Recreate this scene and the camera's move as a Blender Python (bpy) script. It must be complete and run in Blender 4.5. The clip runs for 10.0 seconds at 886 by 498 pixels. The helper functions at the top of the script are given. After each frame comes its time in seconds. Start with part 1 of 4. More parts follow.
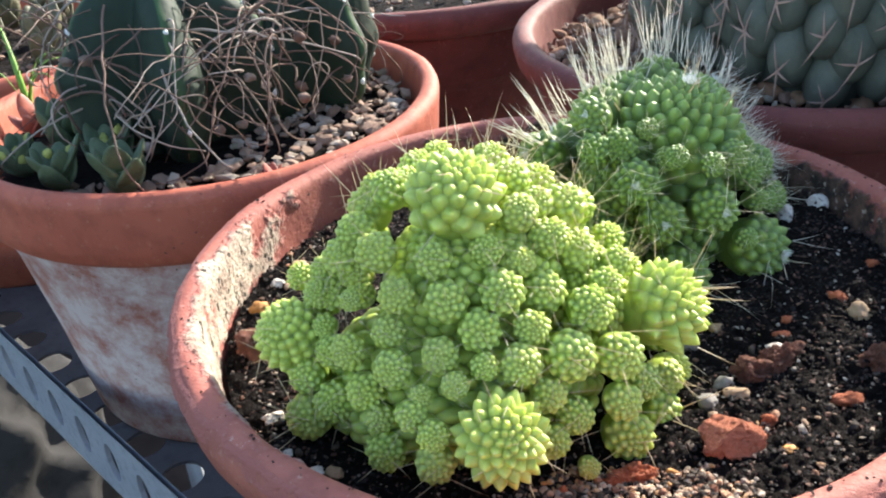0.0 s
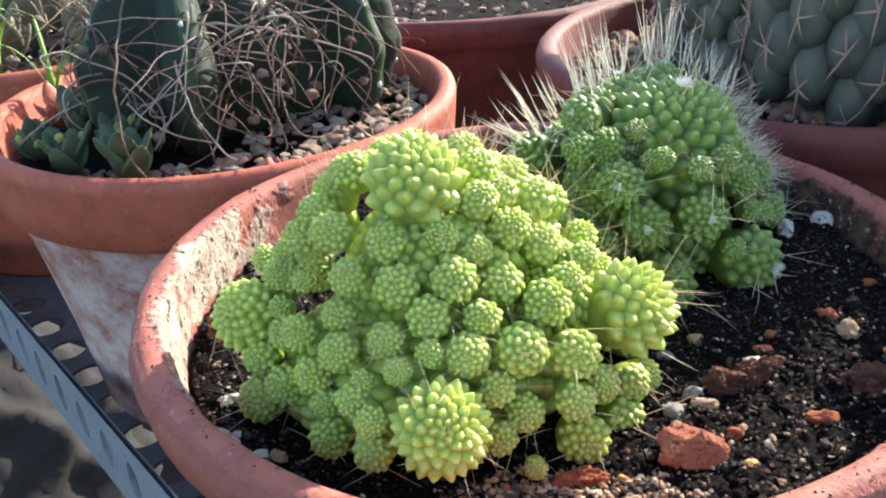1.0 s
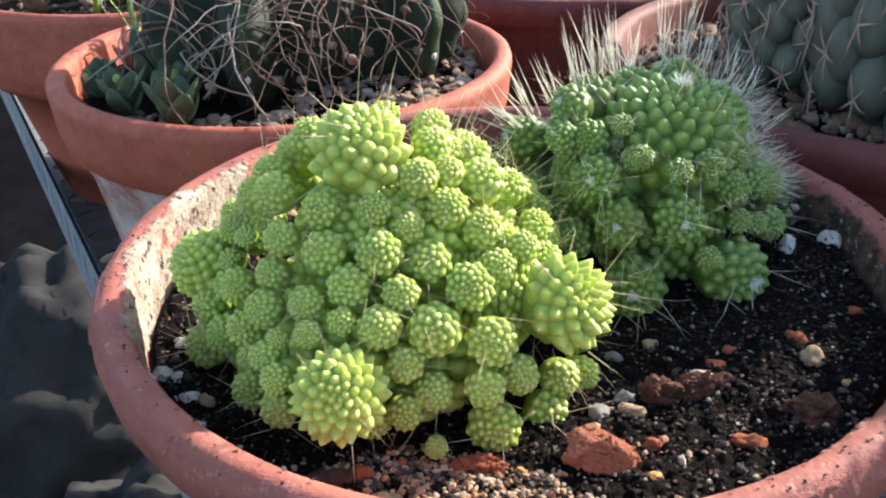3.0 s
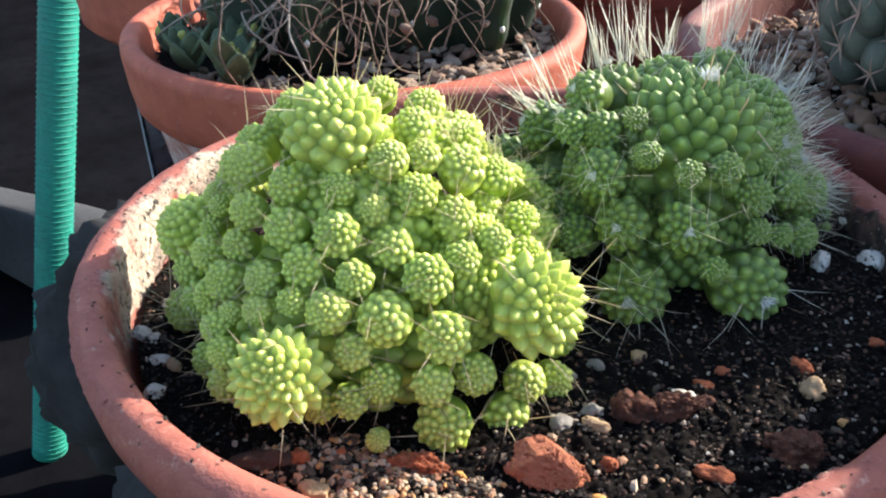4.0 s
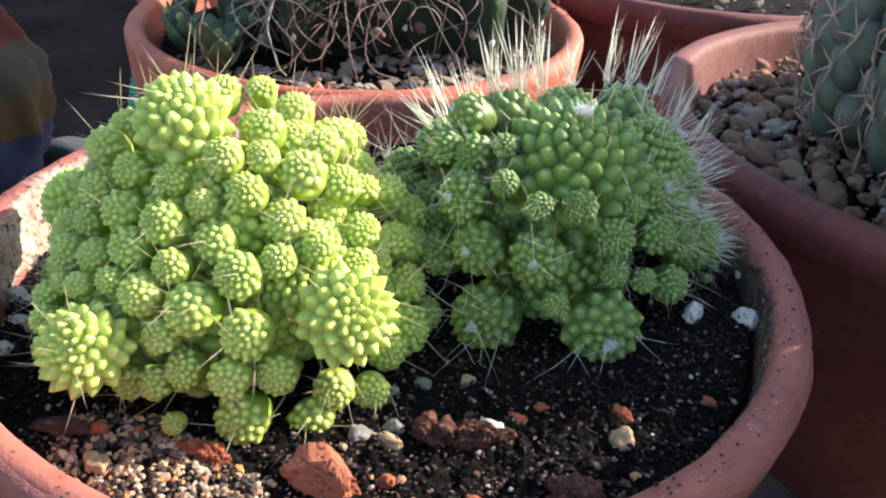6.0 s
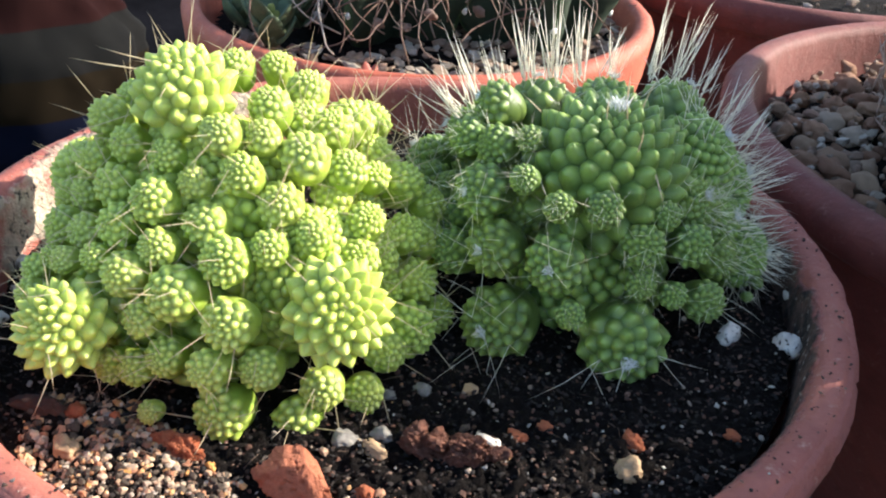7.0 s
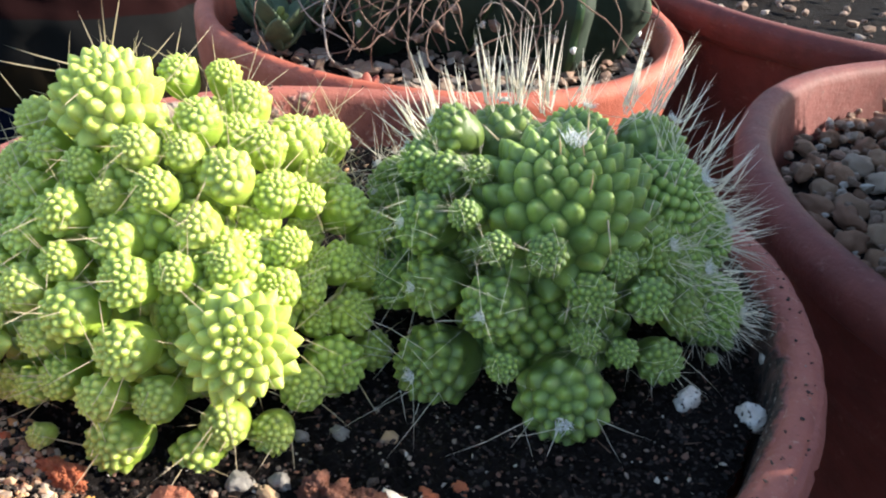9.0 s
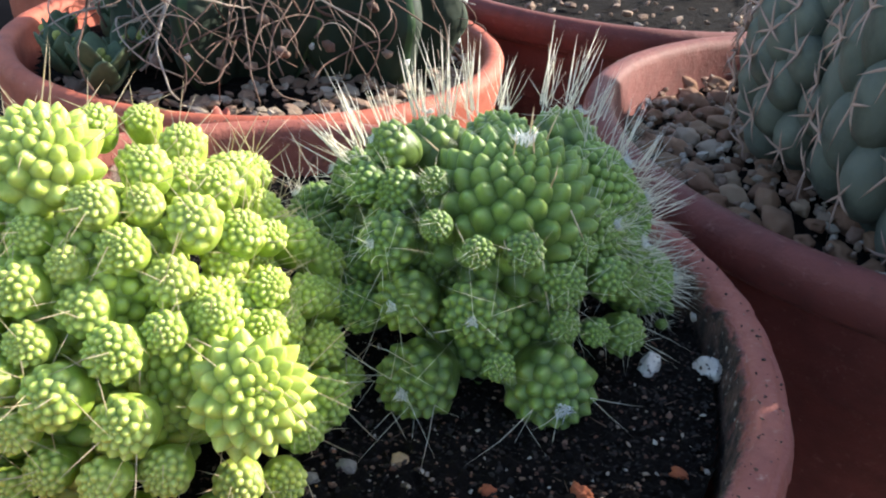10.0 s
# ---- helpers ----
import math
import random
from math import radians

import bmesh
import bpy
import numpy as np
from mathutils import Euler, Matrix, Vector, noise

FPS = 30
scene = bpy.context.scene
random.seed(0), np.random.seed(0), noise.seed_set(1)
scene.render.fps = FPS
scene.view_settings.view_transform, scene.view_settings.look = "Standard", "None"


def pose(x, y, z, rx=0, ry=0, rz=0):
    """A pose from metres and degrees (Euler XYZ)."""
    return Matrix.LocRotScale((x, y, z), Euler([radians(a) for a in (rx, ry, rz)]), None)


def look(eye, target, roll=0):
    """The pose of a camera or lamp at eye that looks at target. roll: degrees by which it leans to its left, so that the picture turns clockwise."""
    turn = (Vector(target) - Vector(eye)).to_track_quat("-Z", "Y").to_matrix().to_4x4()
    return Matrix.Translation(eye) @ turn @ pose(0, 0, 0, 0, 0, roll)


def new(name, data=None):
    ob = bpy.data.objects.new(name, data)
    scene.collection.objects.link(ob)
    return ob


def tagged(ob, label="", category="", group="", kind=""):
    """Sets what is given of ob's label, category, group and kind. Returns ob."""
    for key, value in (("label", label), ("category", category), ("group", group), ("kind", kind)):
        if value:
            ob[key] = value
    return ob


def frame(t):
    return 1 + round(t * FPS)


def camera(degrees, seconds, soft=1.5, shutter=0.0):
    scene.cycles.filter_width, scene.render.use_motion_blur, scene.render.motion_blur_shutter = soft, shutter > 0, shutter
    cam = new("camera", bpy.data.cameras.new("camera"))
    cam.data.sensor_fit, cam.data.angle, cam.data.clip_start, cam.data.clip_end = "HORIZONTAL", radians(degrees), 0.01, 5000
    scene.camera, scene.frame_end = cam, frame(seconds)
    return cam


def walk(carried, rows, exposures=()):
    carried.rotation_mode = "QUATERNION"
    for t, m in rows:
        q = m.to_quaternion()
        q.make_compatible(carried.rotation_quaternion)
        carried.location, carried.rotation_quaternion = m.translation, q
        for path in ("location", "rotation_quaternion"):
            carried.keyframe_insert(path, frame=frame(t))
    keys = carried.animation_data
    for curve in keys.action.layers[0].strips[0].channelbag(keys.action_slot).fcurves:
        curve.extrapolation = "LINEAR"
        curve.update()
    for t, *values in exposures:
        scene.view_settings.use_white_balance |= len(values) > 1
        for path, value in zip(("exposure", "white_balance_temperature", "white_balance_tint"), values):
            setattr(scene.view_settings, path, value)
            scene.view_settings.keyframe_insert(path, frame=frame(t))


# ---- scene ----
cam = camera(52.5, 10.0, 2.1)
PATH = [
    (0.0, -0.0181, -0.2019, 0.2452, 60.81, 4.22, 1.05),
    (0.5, -0.0102, -0.2006, 0.2396, 62.02, 3.81, 3.13),
    (1.0, 0.0014, -0.2009, 0.2345, 62.85, 3.16, 5.69),
    (1.5, 0.0174, -0.2002, 0.2357, 63.87, 2.03, 8.52),
    (2.0, 0.0242, -0.2025, 0.2327, 63.72, 1.45, 10.95),
    (3.5, 0.0516, -0.1859, 0.2348, 60.30, 0.73, 20.07),
    (4.0, 0.0663, -0.1753, 0.2336, 59.65, 0.39, 25.46),
    (4.5, 0.0838, -0.1672, 0.2311, 59.29, -0.55, 28.80),
    (5.0, 0.1017, -0.1606, 0.2340, 59.62, -1.71, 30.24),
    (5.5, 0.1099, -0.1554, 0.2397, 59.63, -2.37, 32.03),
    (7.0, 0.1186, -0.1295, 0.2330, 58.51, -3.29, 40.97),
    (7.5, 0.1205, -0.1155, 0.2334, 57.57, -3.54, 44.41),
    (8.0, 0.1237, -0.1064, 0.2345, 57.49, -4.12, 46.61),
    (8.5, 0.1239, -0.1028, 0.2336, 57.94, -4.36, 47.84),
    (9.0, 0.1268, -0.1006, 0.2323, 58.47, -4.59, 46.74),
    (9.5, 0.1204, -0.1000, 0.2297, 59.44, -4.94, 41.27),
    (10.0, 0.0968, -0.1266, 0.2293, 60.99, -4.18, 28.79),
]
walk(cam, [(t, pose(x, y, z, rx, ry, rz)) for t, x, y, z, rx, ry, rz in PATH], [(0.0, 1.50), (2.0, 1.36), (3.5, 1.24), (4.5, 1.34), (10.0, 1.26)])

# ---- light ----
SUN_AZ, SUN_EL = 53.0, 27.0  # degrees: azimuth from +x towards +y, and height
world = bpy.data.worlds.new("sky")
scene.world = world
world.use_nodes = True
wn = world.node_tree.nodes
sky = wn.new("ShaderNodeTexSky")
sky.sky_type = "NISHITA"
sky.sun_disc = False
sky.sun_elevation = radians(SUN_EL)
sky.sun_rotation = radians(90.0 - SUN_AZ)
world.node_tree.links.new(sky.outputs[0], wn["Background"].inputs[0])
wn["Background"].inputs[1].default_value = 0.15
sun = new("sun", bpy.data.lights.new("sun", "SUN"))
sun.data.energy, sun.data.angle, sun.data.color = 5.0, radians(0.6), (1.0, 0.93, 0.82)
sun_dir = Vector((math.cos(radians(SUN_EL)) * math.cos(radians(SUN_AZ)), math.cos(radians(SUN_EL)) * math.sin(radians(SUN_AZ)), math.sin(radians(SUN_EL))))
sun.matrix_world = look(sun_dir * 2.0, (0, 0, 0))

# ---- mesh helpers ----
def to_mesh(name, verts, faces, mat, smooth=True, tip=None):
    me = bpy.data.meshes.new(name)
    me.from_pydata([tuple(v) for v in verts], [], faces)
    me.materials.append(mat)
    me.polygons.foreach_set("use_smooth", [smooth] * len(me.polygons))
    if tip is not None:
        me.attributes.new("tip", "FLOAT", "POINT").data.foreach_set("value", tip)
    me.update()
    return me


def part(name, me, parent, m=None, label=""):
    """One mesh object under a thing or under a part."""
    ob = new(name, me)
    ob.parent = parent
    if m is not None:
        ob.matrix_basis = m
    return tagged(ob, label=label)


def thing(name, at, label, category, group="", kind="", me=None):
    ob = new(name, me)
    ob.location = at
    return tagged(ob, label, category, group, kind)


def uneven(v, wobble, seed):
    return noise.noise(v * 25 + Vector((seed, 0, 0))) * wobble + noise.noise(v * 140 + Vector((seed, 3, 0))) * wobble * 0.3


def lathe(profile, n, wobble=0.0, seed=0.0):
    """Vertices and faces of a profile of (radius, height) turned round z; wobble: unevenness in metres."""
    verts, faces = [], []
    for r, z in profile:
        for k in range(n):
            a = 2 * math.pi * k / n
            v = Vector((r * math.cos(a), r * math.sin(a), z))
            if wobble:
                d = uneven(v, wobble, seed)
                v += Vector((math.cos(a) * d, math.sin(a) * d, d * 0.5))
            verts.append(v)
    for i in range(len(profile) - 1):
        for k in range(n):
            j = (k + 1) % n
            faces.append((i * n + k, i * n + j, (i + 1) * n + j, (i + 1) * n + k))
    return verts, faces


ICO = {}


def ico(sub):
    if sub not in ICO:
        bm = bmesh.new()
        bmesh.ops.create_icosphere(bm, subdivisions=sub, radius=1.0)
        bm.verts.index_update()
        ICO[sub] = ([v.co.copy() for v in bm.verts], [tuple(v.index for v in f.verts) for f in bm.faces])
        bm.free()
    return ICO[sub]


def rock(name, size, seed, mat, sub=3, rough=0.35, angular=0.0):
    """A stone: an uneven lump of the half sizes given, with flats where angular is high."""
    vs, fs = ico(sub)
    rnd = random.Random(seed)
    planes = [(Vector((rnd.gauss(0, 1), rnd.gauss(0, 1), rnd.gauss(0, 1))).normalized(), rnd.uniform(0.5, 0.85)) for _ in range(9)]
    out = []
    for v in vs:
        p = v * (1 + rough * (noise.noise(v * 1.6 + Vector((seed, seed * 2.3, 0))) + 0.45 * noise.noise(v * 4.5 + Vector((0, seed, 7))) + 0.25 * noise.noise(v * 11 + Vector((seed, 0, 3)))))
        if angular:
            for q, d in planes:
                over = p.dot(q) - d
                if over > 0:
                    p -= q * over * angular
        out.append((p.x * size[0], p.y * size[1], p.z * size[2]))
    return to_mesh(name, out, fs, mat)


def scatter(name, places, mat, sub=1, jitter=0.3, seed=1):
    """Many small grains in one mesh; places: (x, y, z, half size, flatness)."""
    vs, fs = ico(sub)
    rnd, rng = random.Random(seed), np.random.default_rng(seed)
    ball, tris = np.array([tuple(v) for v in vs]), np.array(fs)
    verts, faces = [], []
    for i, (x, y, z, s, flat) in enumerate(places):
        turn = np.array(Euler((rnd.uniform(-0.5, 0.5), rnd.uniform(-0.5, 0.5), rnd.uniform(0, 6.3))).to_matrix())
        size = np.array((s * rnd.uniform(0.75, 1.3), s * rnd.uniform(0.7, 1.1), s * flat * rnd.uniform(0.7, 1.1)))
        lump = ball * size * (1 + rng.uniform(-jitter, jitter, (len(ball), 1)))
        verts.append(lump @ turn.T + np.array((x, y, z)))
        faces.append(tris + i * len(ball))
    return to_mesh(name, np.concatenate(verts).tolist(), np.concatenate(faces).tolist(), mat, smooth=sub > 1)


def tube(points, radius, segs=6, taper=0.6):
    verts, faces = [], []
    n = len(points)
    for i, p in enumerate(points):
        d = (points[min(i + 1, n - 1)] - points[max(i - 1, 0)]).normalized()
        a = d.orthogonal().normalized() if i == 0 else (a - d * a.dot(d)).normalized()
        b = d.cross(a)
        r = radius * (1 - (1 - taper) * i / (n - 1))
        for k in range(segs):
            t = 2 * math.pi * k / segs
            verts.append(p + (a * math.cos(t) + b * math.sin(t)) * r)
    for i in range(n - 1):
        for k in range(segs):
            j = (k + 1) % segs
            faces.append((i * segs + k, i * segs + j, (i + 1) * segs + j, (i + 1) * segs + k))
    faces.append(tuple(range(segs - 1, -1, -1)))
    faces.append(tuple(range((n - 1) * segs, n * segs)))
    return verts, faces


def bezier(a, b, c, d, n):
    out = []
    for i in range(n + 1):
        t = i / n
        out.append(a * (1 - t) ** 3 + b * 3 * t * (1 - t) ** 2 + c * 3 * t * t * (1 - t) + d * t ** 3)
    return out


def spine_mesh(name, spines, mat):
    """Needles, each (base, direction, length, radius, bend)."""
    verts, faces = [], []
    for p, d, length, r, bend in spines:
        a = d.orthogonal().normalized()
        b = d.cross(a)
        o = len(verts)
        for f, w in ((0.0, 1.0), (0.5, 0.8)):
            c = p + d * length * f + bend * (f * f)
            for k in range(4):
                t = math.pi * k / 2
                verts.append(c + (a * math.cos(t) + b * math.sin(t)) * r * w)
        verts.append(p + d * length + bend)
        for k in range(4):
            j = (k + 1) % 4
            faces.append((o + k, o + j, o + 4 + j, o + 4 + k))
            faces.append((o + 4 + k, o + 4 + j, o + 8))
    return to_mesh(name, verts, faces, mat)


# ---- materials ----
def node_mat(name):
    m = bpy.data.materials.new(name)
    m.use_nodes = True
    return m, m.node_tree.nodes, m.node_tree.links, m.node_tree.nodes["Principled BSDF"]


def noise_node(nodes, links, coord, scale, detail=5.0, rough=0.6):
    n = nodes.new("ShaderNodeTexNoise")
    n.inputs["Scale"].default_value, n.inputs["Detail"].default_value, n.inputs["Roughness"].default_value = scale, detail, rough
    links.new(coord, n.inputs["Vector"])
    return n.outputs["Fac"]


def ramp_node(nodes, links, fac, stops):
    r = nodes.new("ShaderNodeValToRGB")
    els = r.color_ramp.elements
    while len(els) < len(stops):
        els.new(0.5)
    for e, (pos, col) in zip(els, stops):
        e.position, e.color = pos, (*col, 1.0)
    links.new(fac, r.inputs[0])
    return r.outputs[0]


def mix_node(nodes, links, fac, a, b, mode="MIX"):
    x = nodes.new("ShaderNodeMix")
    x.data_type, x.blend_type = "RGBA", mode
    for s, v in ((x.inputs[0], fac), (x.inputs[6], a), (x.inputs[7], b)):
        if isinstance(v, (int, float)):
            s.default_value = v
        elif isinstance(v, tuple):
            s.default_value = (*v, 1.0)
        else:
            links.new(v, s)
    return x.outputs[2]


def step_node(nodes, links, fac, lo, hi):
    r = nodes.new("ShaderNodeMapRange")
    r.inputs[1].default_value, r.inputs[2].default_value = lo, hi
    links.new(fac, r.inputs[0])
    return r.outputs[0]


def bump_node(nodes, links, bsdf, height, strength, dist):
    b = nodes.new("ShaderNodeBump")
    b.inputs["Strength"].default_value, b.inputs["Distance"].default_value = strength, dist
    links.new(height, b.inputs["Height"])
    links.new(b.outputs[0], bsdf.inputs["Normal"])


def coords(nodes):
    return nodes.new("ShaderNodeTexCoord").outputs["Object"]


def clay(name, light, dark, bloom, bloom_lo=0.6, bloom_hi=0.75, rough=0.72):
    """Fired clay: two-scale mottling, a pale lime bloom in patches, dark specks and fine pitting."""
    m, n, l, b = node_mat(name)
    c = coords(n)
    big, mid, fine = noise_node(n, l, c, 28), noise_node(n, l, c, 120, 6), noise_node(n, l, c, 900, 3)
    col = mix_node(n, l, step_node(n, l, big, 0.3, 0.7), dark, light)
    col = mix_node(n, l, step_node(n, l, mid, 0.45, 0.8), col, tuple(0.75 * v for v in dark))
    lime = noise_node(n, l, c, 60, 8, 0.72)
    col = mix_node(n, l, step_node(n, l, lime, bloom_lo, bloom_hi), col, bloom)
    speck = noise_node(n, l, c, 420, 2)
    col = mix_node(n, l, step_node(n, l, speck, 0.70, 0.76), col, (0.07, 0.04, 0.03))
    dust = noise_node(n, l, c, 330, 4, 0.7)
    col = mix_node(n, l, step_node(n, l, dust, 0.60, 0.72), col, tuple(0.45 * u + 0.55 * w for u, w in zip(light, bloom)))
    salt = noise_node(n, l, c, 700, 5, 0.8)
    patchy = noise_node(n, l, c, 38, 3)
    both = n.new("ShaderNodeMath")
    both.operation = "MULTIPLY"
    l.new(step_node(n, l, salt, 0.57, 0.66), both.inputs[0])
    l.new(step_node(n, l, patchy, 0.52, 0.68), both.inputs[1])
    col = mix_node(n, l, both.outputs[0], col, bloom)
    l.new(col, b.inputs["Base Color"])
    b.inputs["Roughness"].default_value = rough
    h = n.new("ShaderNodeMath")
    h.operation = "MULTIPLY_ADD"
    h.inputs[1].default_value = 0.4
    l.new(fine, h.inputs[0]), l.new(mid, h.inputs[2])
    bump_node(n, l, b, h.outputs[0], 0.7, 0.0008)
    return m


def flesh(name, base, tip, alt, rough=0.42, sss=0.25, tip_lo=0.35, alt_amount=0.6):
    """Cactus skin: paler tubercle tips over a base that also holds the creases' shade, a hue that differs from head to
    head, and a waxy surface.
    """
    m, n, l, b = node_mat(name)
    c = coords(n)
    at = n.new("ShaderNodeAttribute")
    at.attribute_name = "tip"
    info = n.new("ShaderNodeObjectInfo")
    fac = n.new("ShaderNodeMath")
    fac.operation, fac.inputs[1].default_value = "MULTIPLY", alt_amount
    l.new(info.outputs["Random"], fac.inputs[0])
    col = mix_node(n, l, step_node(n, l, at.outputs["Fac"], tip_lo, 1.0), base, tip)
    col = mix_node(n, l, fac.outputs[0], col, alt)
    mott = noise_node(n, l, c, 3.0, 6)
    col = mix_node(n, l, step_node(n, l, mott, 0.5, 0.8), col, tuple(0.88 * v for v in base))
    l.new(col, b.inputs["Base Color"])
    b.inputs["Roughness"].default_value = rough
    b.inputs["Subsurface Weight"].default_value = sss
    b.inputs["Subsurface Radius"].default_value = (0.95, 0.95, 0.25)
    b.inputs["Subsurface Scale"].default_value = 0.0024
    bump_node(n, l, b, noise_node(n, l, c, 18, 4), 0.15, 0.05)
    return m


def plain(name, a, b2, scale, rough=0.7, bump=0.3, dist=0.0005, island=False, stops=None, metal=0.0, spec=None):
    """A surface of two tones with grain; island: each loose piece takes its own tone from the stops."""
    m, n, l, b = node_mat(name)
    c = coords(n)
    f = noise_node(n, l, c, scale, 6)
    col = mix_node(n, l, step_node(n, l, f, 0.3, 0.7), a, b2)
    if stops:
        if island:
            g = n.new("ShaderNodeNewGeometry").outputs["Random Per Island"]
        else:
            g = n.new("ShaderNodeObjectInfo").outputs["Random"]
        tone = ramp_node(n, l, g, stops)
        col = mix_node(n, l, 0.88, col, tone)
    fine = noise_node(n, l, c, scale * 6, 4)
    col = mix_node(n, l, step_node(n, l, fine, 0.5, 0.85), col, tuple(0.45 * v for v in a))
    l.new(col, b.inputs["Base Color"])
    b.inputs["Roughness"].default_value, b.inputs["Metallic"].default_value = rough, metal
    if spec is not None:
        b.inputs["Specular IOR Level"].default_value = spec
    bump_node(n, l, b, fine, bump, dist)
    return m


CLAY = clay("terracotta", (0.41, 0.130, 0.088), (0.30, 0.082, 0.060), (0.52, 0.33, 0.26), 0.64, 0.84)
CLAY_ORANGE = clay("orange_terracotta", (0.50, 0.130, 0.072), (0.40, 0.092, 0.052), (0.52, 0.25, 0.165), 0.72, 0.90)
CLAY_LIMED = clay("limed_terracotta", (0.40, 0.16, 0.11), (0.30, 0.10, 0.07), (0.58, 0.48, 0.45), 0.38, 0.60, 0.9)
# dark red clay, lowered further to hold the shade on these two pots
CLAY_SHADED = clay("dark_terracotta", (0.20, 0.052, 0.042), (0.145, 0.036, 0.030), (0.26, 0.125, 0.10), 0.70, 0.90)
def translucent(m, share):
    """Lets light through thin horn-like needles: a share of translucency mixed into the surface."""
    n, l = m.node_tree.nodes, m.node_tree.links
    b, o = n["Principled BSDF"], n["Material Output"]
    t, x = n.new("ShaderNodeBsdfTranslucent"), n.new("ShaderNodeMixShader")
    x.inputs[0].default_value = share
    l.new(b.inputs["Base Color"].links[0].from_socket, t.inputs[0])
    l.new(b.outputs[0], x.inputs[1]), l.new(t.outputs[0], x.inputs[2]), l.new(x.outputs[0], o.inputs[0])
    return m


def scale_mat():
    """Lime scale: cream grains, brown stains and black specks, thinning out to bare clay."""
    m, n, l, b = node_mat("lime_crust")
    c = coords(n)
    at = n.new("ShaderNodeAttribute")
    at.attribute_name = "tip"
    thin = n.new("ShaderNodeMath")
    thin.operation, thin.inputs[1].default_value = "MULTIPLY_ADD", 0.9
    l.new(noise_node(n, l, c, 260, 6, 0.75), thin.inputs[0])
    l.new(at.outputs["Fac"], thin.inputs[2])
    col = mix_node(n, l, step_node(n, l, noise_node(n, l, c, 180, 6), 0.35, 0.65), (0.30, 0.22, 0.17), (0.58, 0.49, 0.38))
    col = mix_node(n, l, step_node(n, l, noise_node(n, l, c, 45, 5), 0.56, 0.70), col, (0.36, 0.16, 0.115))
    col = mix_node(n, l, step_node(n, l, noise_node(n, l, c, 380, 4), 0.56, 0.63), col, (0.035, 0.03, 0.025))
    col = mix_node(n, l, step_node(n, l, thin.outputs[0], 0.55, 0.95), (0.37, 0.125, 0.098), col)
    l.new(col, b.inputs["Base Color"])
    b.inputs["Roughness"].default_value = 0.95
    bump_node(n, l, b, noise_node(n, l, c, 700, 5), 1.0, 0.0012)
    return m


def dirt_mat():
    """Dried soil smeared on clay: black and brown grains that thin out."""
    m, n, l, b = node_mat("soil_smear")
    c = coords(n)
    at = n.new("ShaderNodeAttribute")
    at.attribute_name = "tip"
    thin = n.new("ShaderNodeMath")
    thin.operation, thin.inputs[1].default_value = "MULTIPLY_ADD", 0.9
    l.new(noise_node(n, l, c, 320, 6, 0.75), thin.inputs[0])
    l.new(at.outputs["Fac"], thin.inputs[2])
    col = mix_node(n, l, step_node(n, l, noise_node(n, l, c, 240, 6), 0.4, 0.65), (0.035, 0.024, 0.018), (0.15, 0.085, 0.06))
    col = mix_node(n, l, step_node(n, l, noise_node(n, l, c, 500, 3), 0.62, 0.68), col, (0.40, 0.34, 0.28))
    col = mix_node(n, l, step_node(n, l, thin.outputs[0], 0.5, 0.9), (0.36, 0.12, 0.093), col)
    l.new(col, b.inputs["Base Color"])
    b.inputs["Roughness"].default_value = 0.95
    bump_node(n, l, b, noise_node(n, l, c, 700, 5), 1.0, 0.001)
    return m


CRUST = scale_mat()
DIRT = dirt_mat()
SOIL = plain("potting_soil", (0.017, 0.012, 0.010), (0.007, 0.0055, 0.005), 700, 1.0, 1.0, 0.0015, spec=0.15)
PEAT = plain("peat", (0.016, 0.011, 0.009), (0.008, 0.006, 0.005), 900, 1.0, 1.0, 0.001, spec=0.2)
SOIL_BITS = plain("soil_crumbs", (0.03, 0.02, 0.015), (0.015, 0.01, 0.008), 900, 0.9, 0.5, 0.0004, True,
                  [(0.0, (0.009, 0.007, 0.006)), (0.52, (0.022, 0.015, 0.012)), (0.70, (0.060, 0.030, 0.021)), (0.85, (0.16, 0.070, 0.042)), (0.95, (0.27, 0.20, 0.15)), (1.0, (0.60, 0.54, 0.46))])
GRIT = plain("grit", (0.4, 0.28, 0.18), (0.25, 0.16, 0.1), 800, 0.8, 0.4, 0.0003, True,
             [(0.0, (0.008, 0.007, 0.006)), (0.34, (0.03, 0.022, 0.018)), (0.46, (0.40, 0.15, 0.07)), (0.60, (0.52, 0.38, 0.25)), (0.74, (0.28, 0.24, 0.21)), (0.90, (0.62, 0.30, 0.085)), (1.0, (0.66, 0.58, 0.47))])
def pumice_mat():
    """Off-white pumice: cream mottling with soil-dark pits."""
    m, n, l, b = node_mat("white_pumice")
    c = coords(n)
    col = mix_node(n, l, step_node(n, l, noise_node(n, l, c, 250, 5), 0.35, 0.65), (0.56, 0.48, 0.40), (0.76, 0.71, 0.64))
    pits = step_node(n, l, noise_node(n, l, c, 900, 3), 0.58, 0.64)
    col = mix_node(n, l, pits, col, (0.07, 0.05, 0.04))
    l.new(col, b.inputs["Base Color"])
    b.inputs["Roughness"].default_value = 0.95
    bump_node(n, l, b, noise_node(n, l, c, 900, 4), 0.8, 0.0006)
    return m


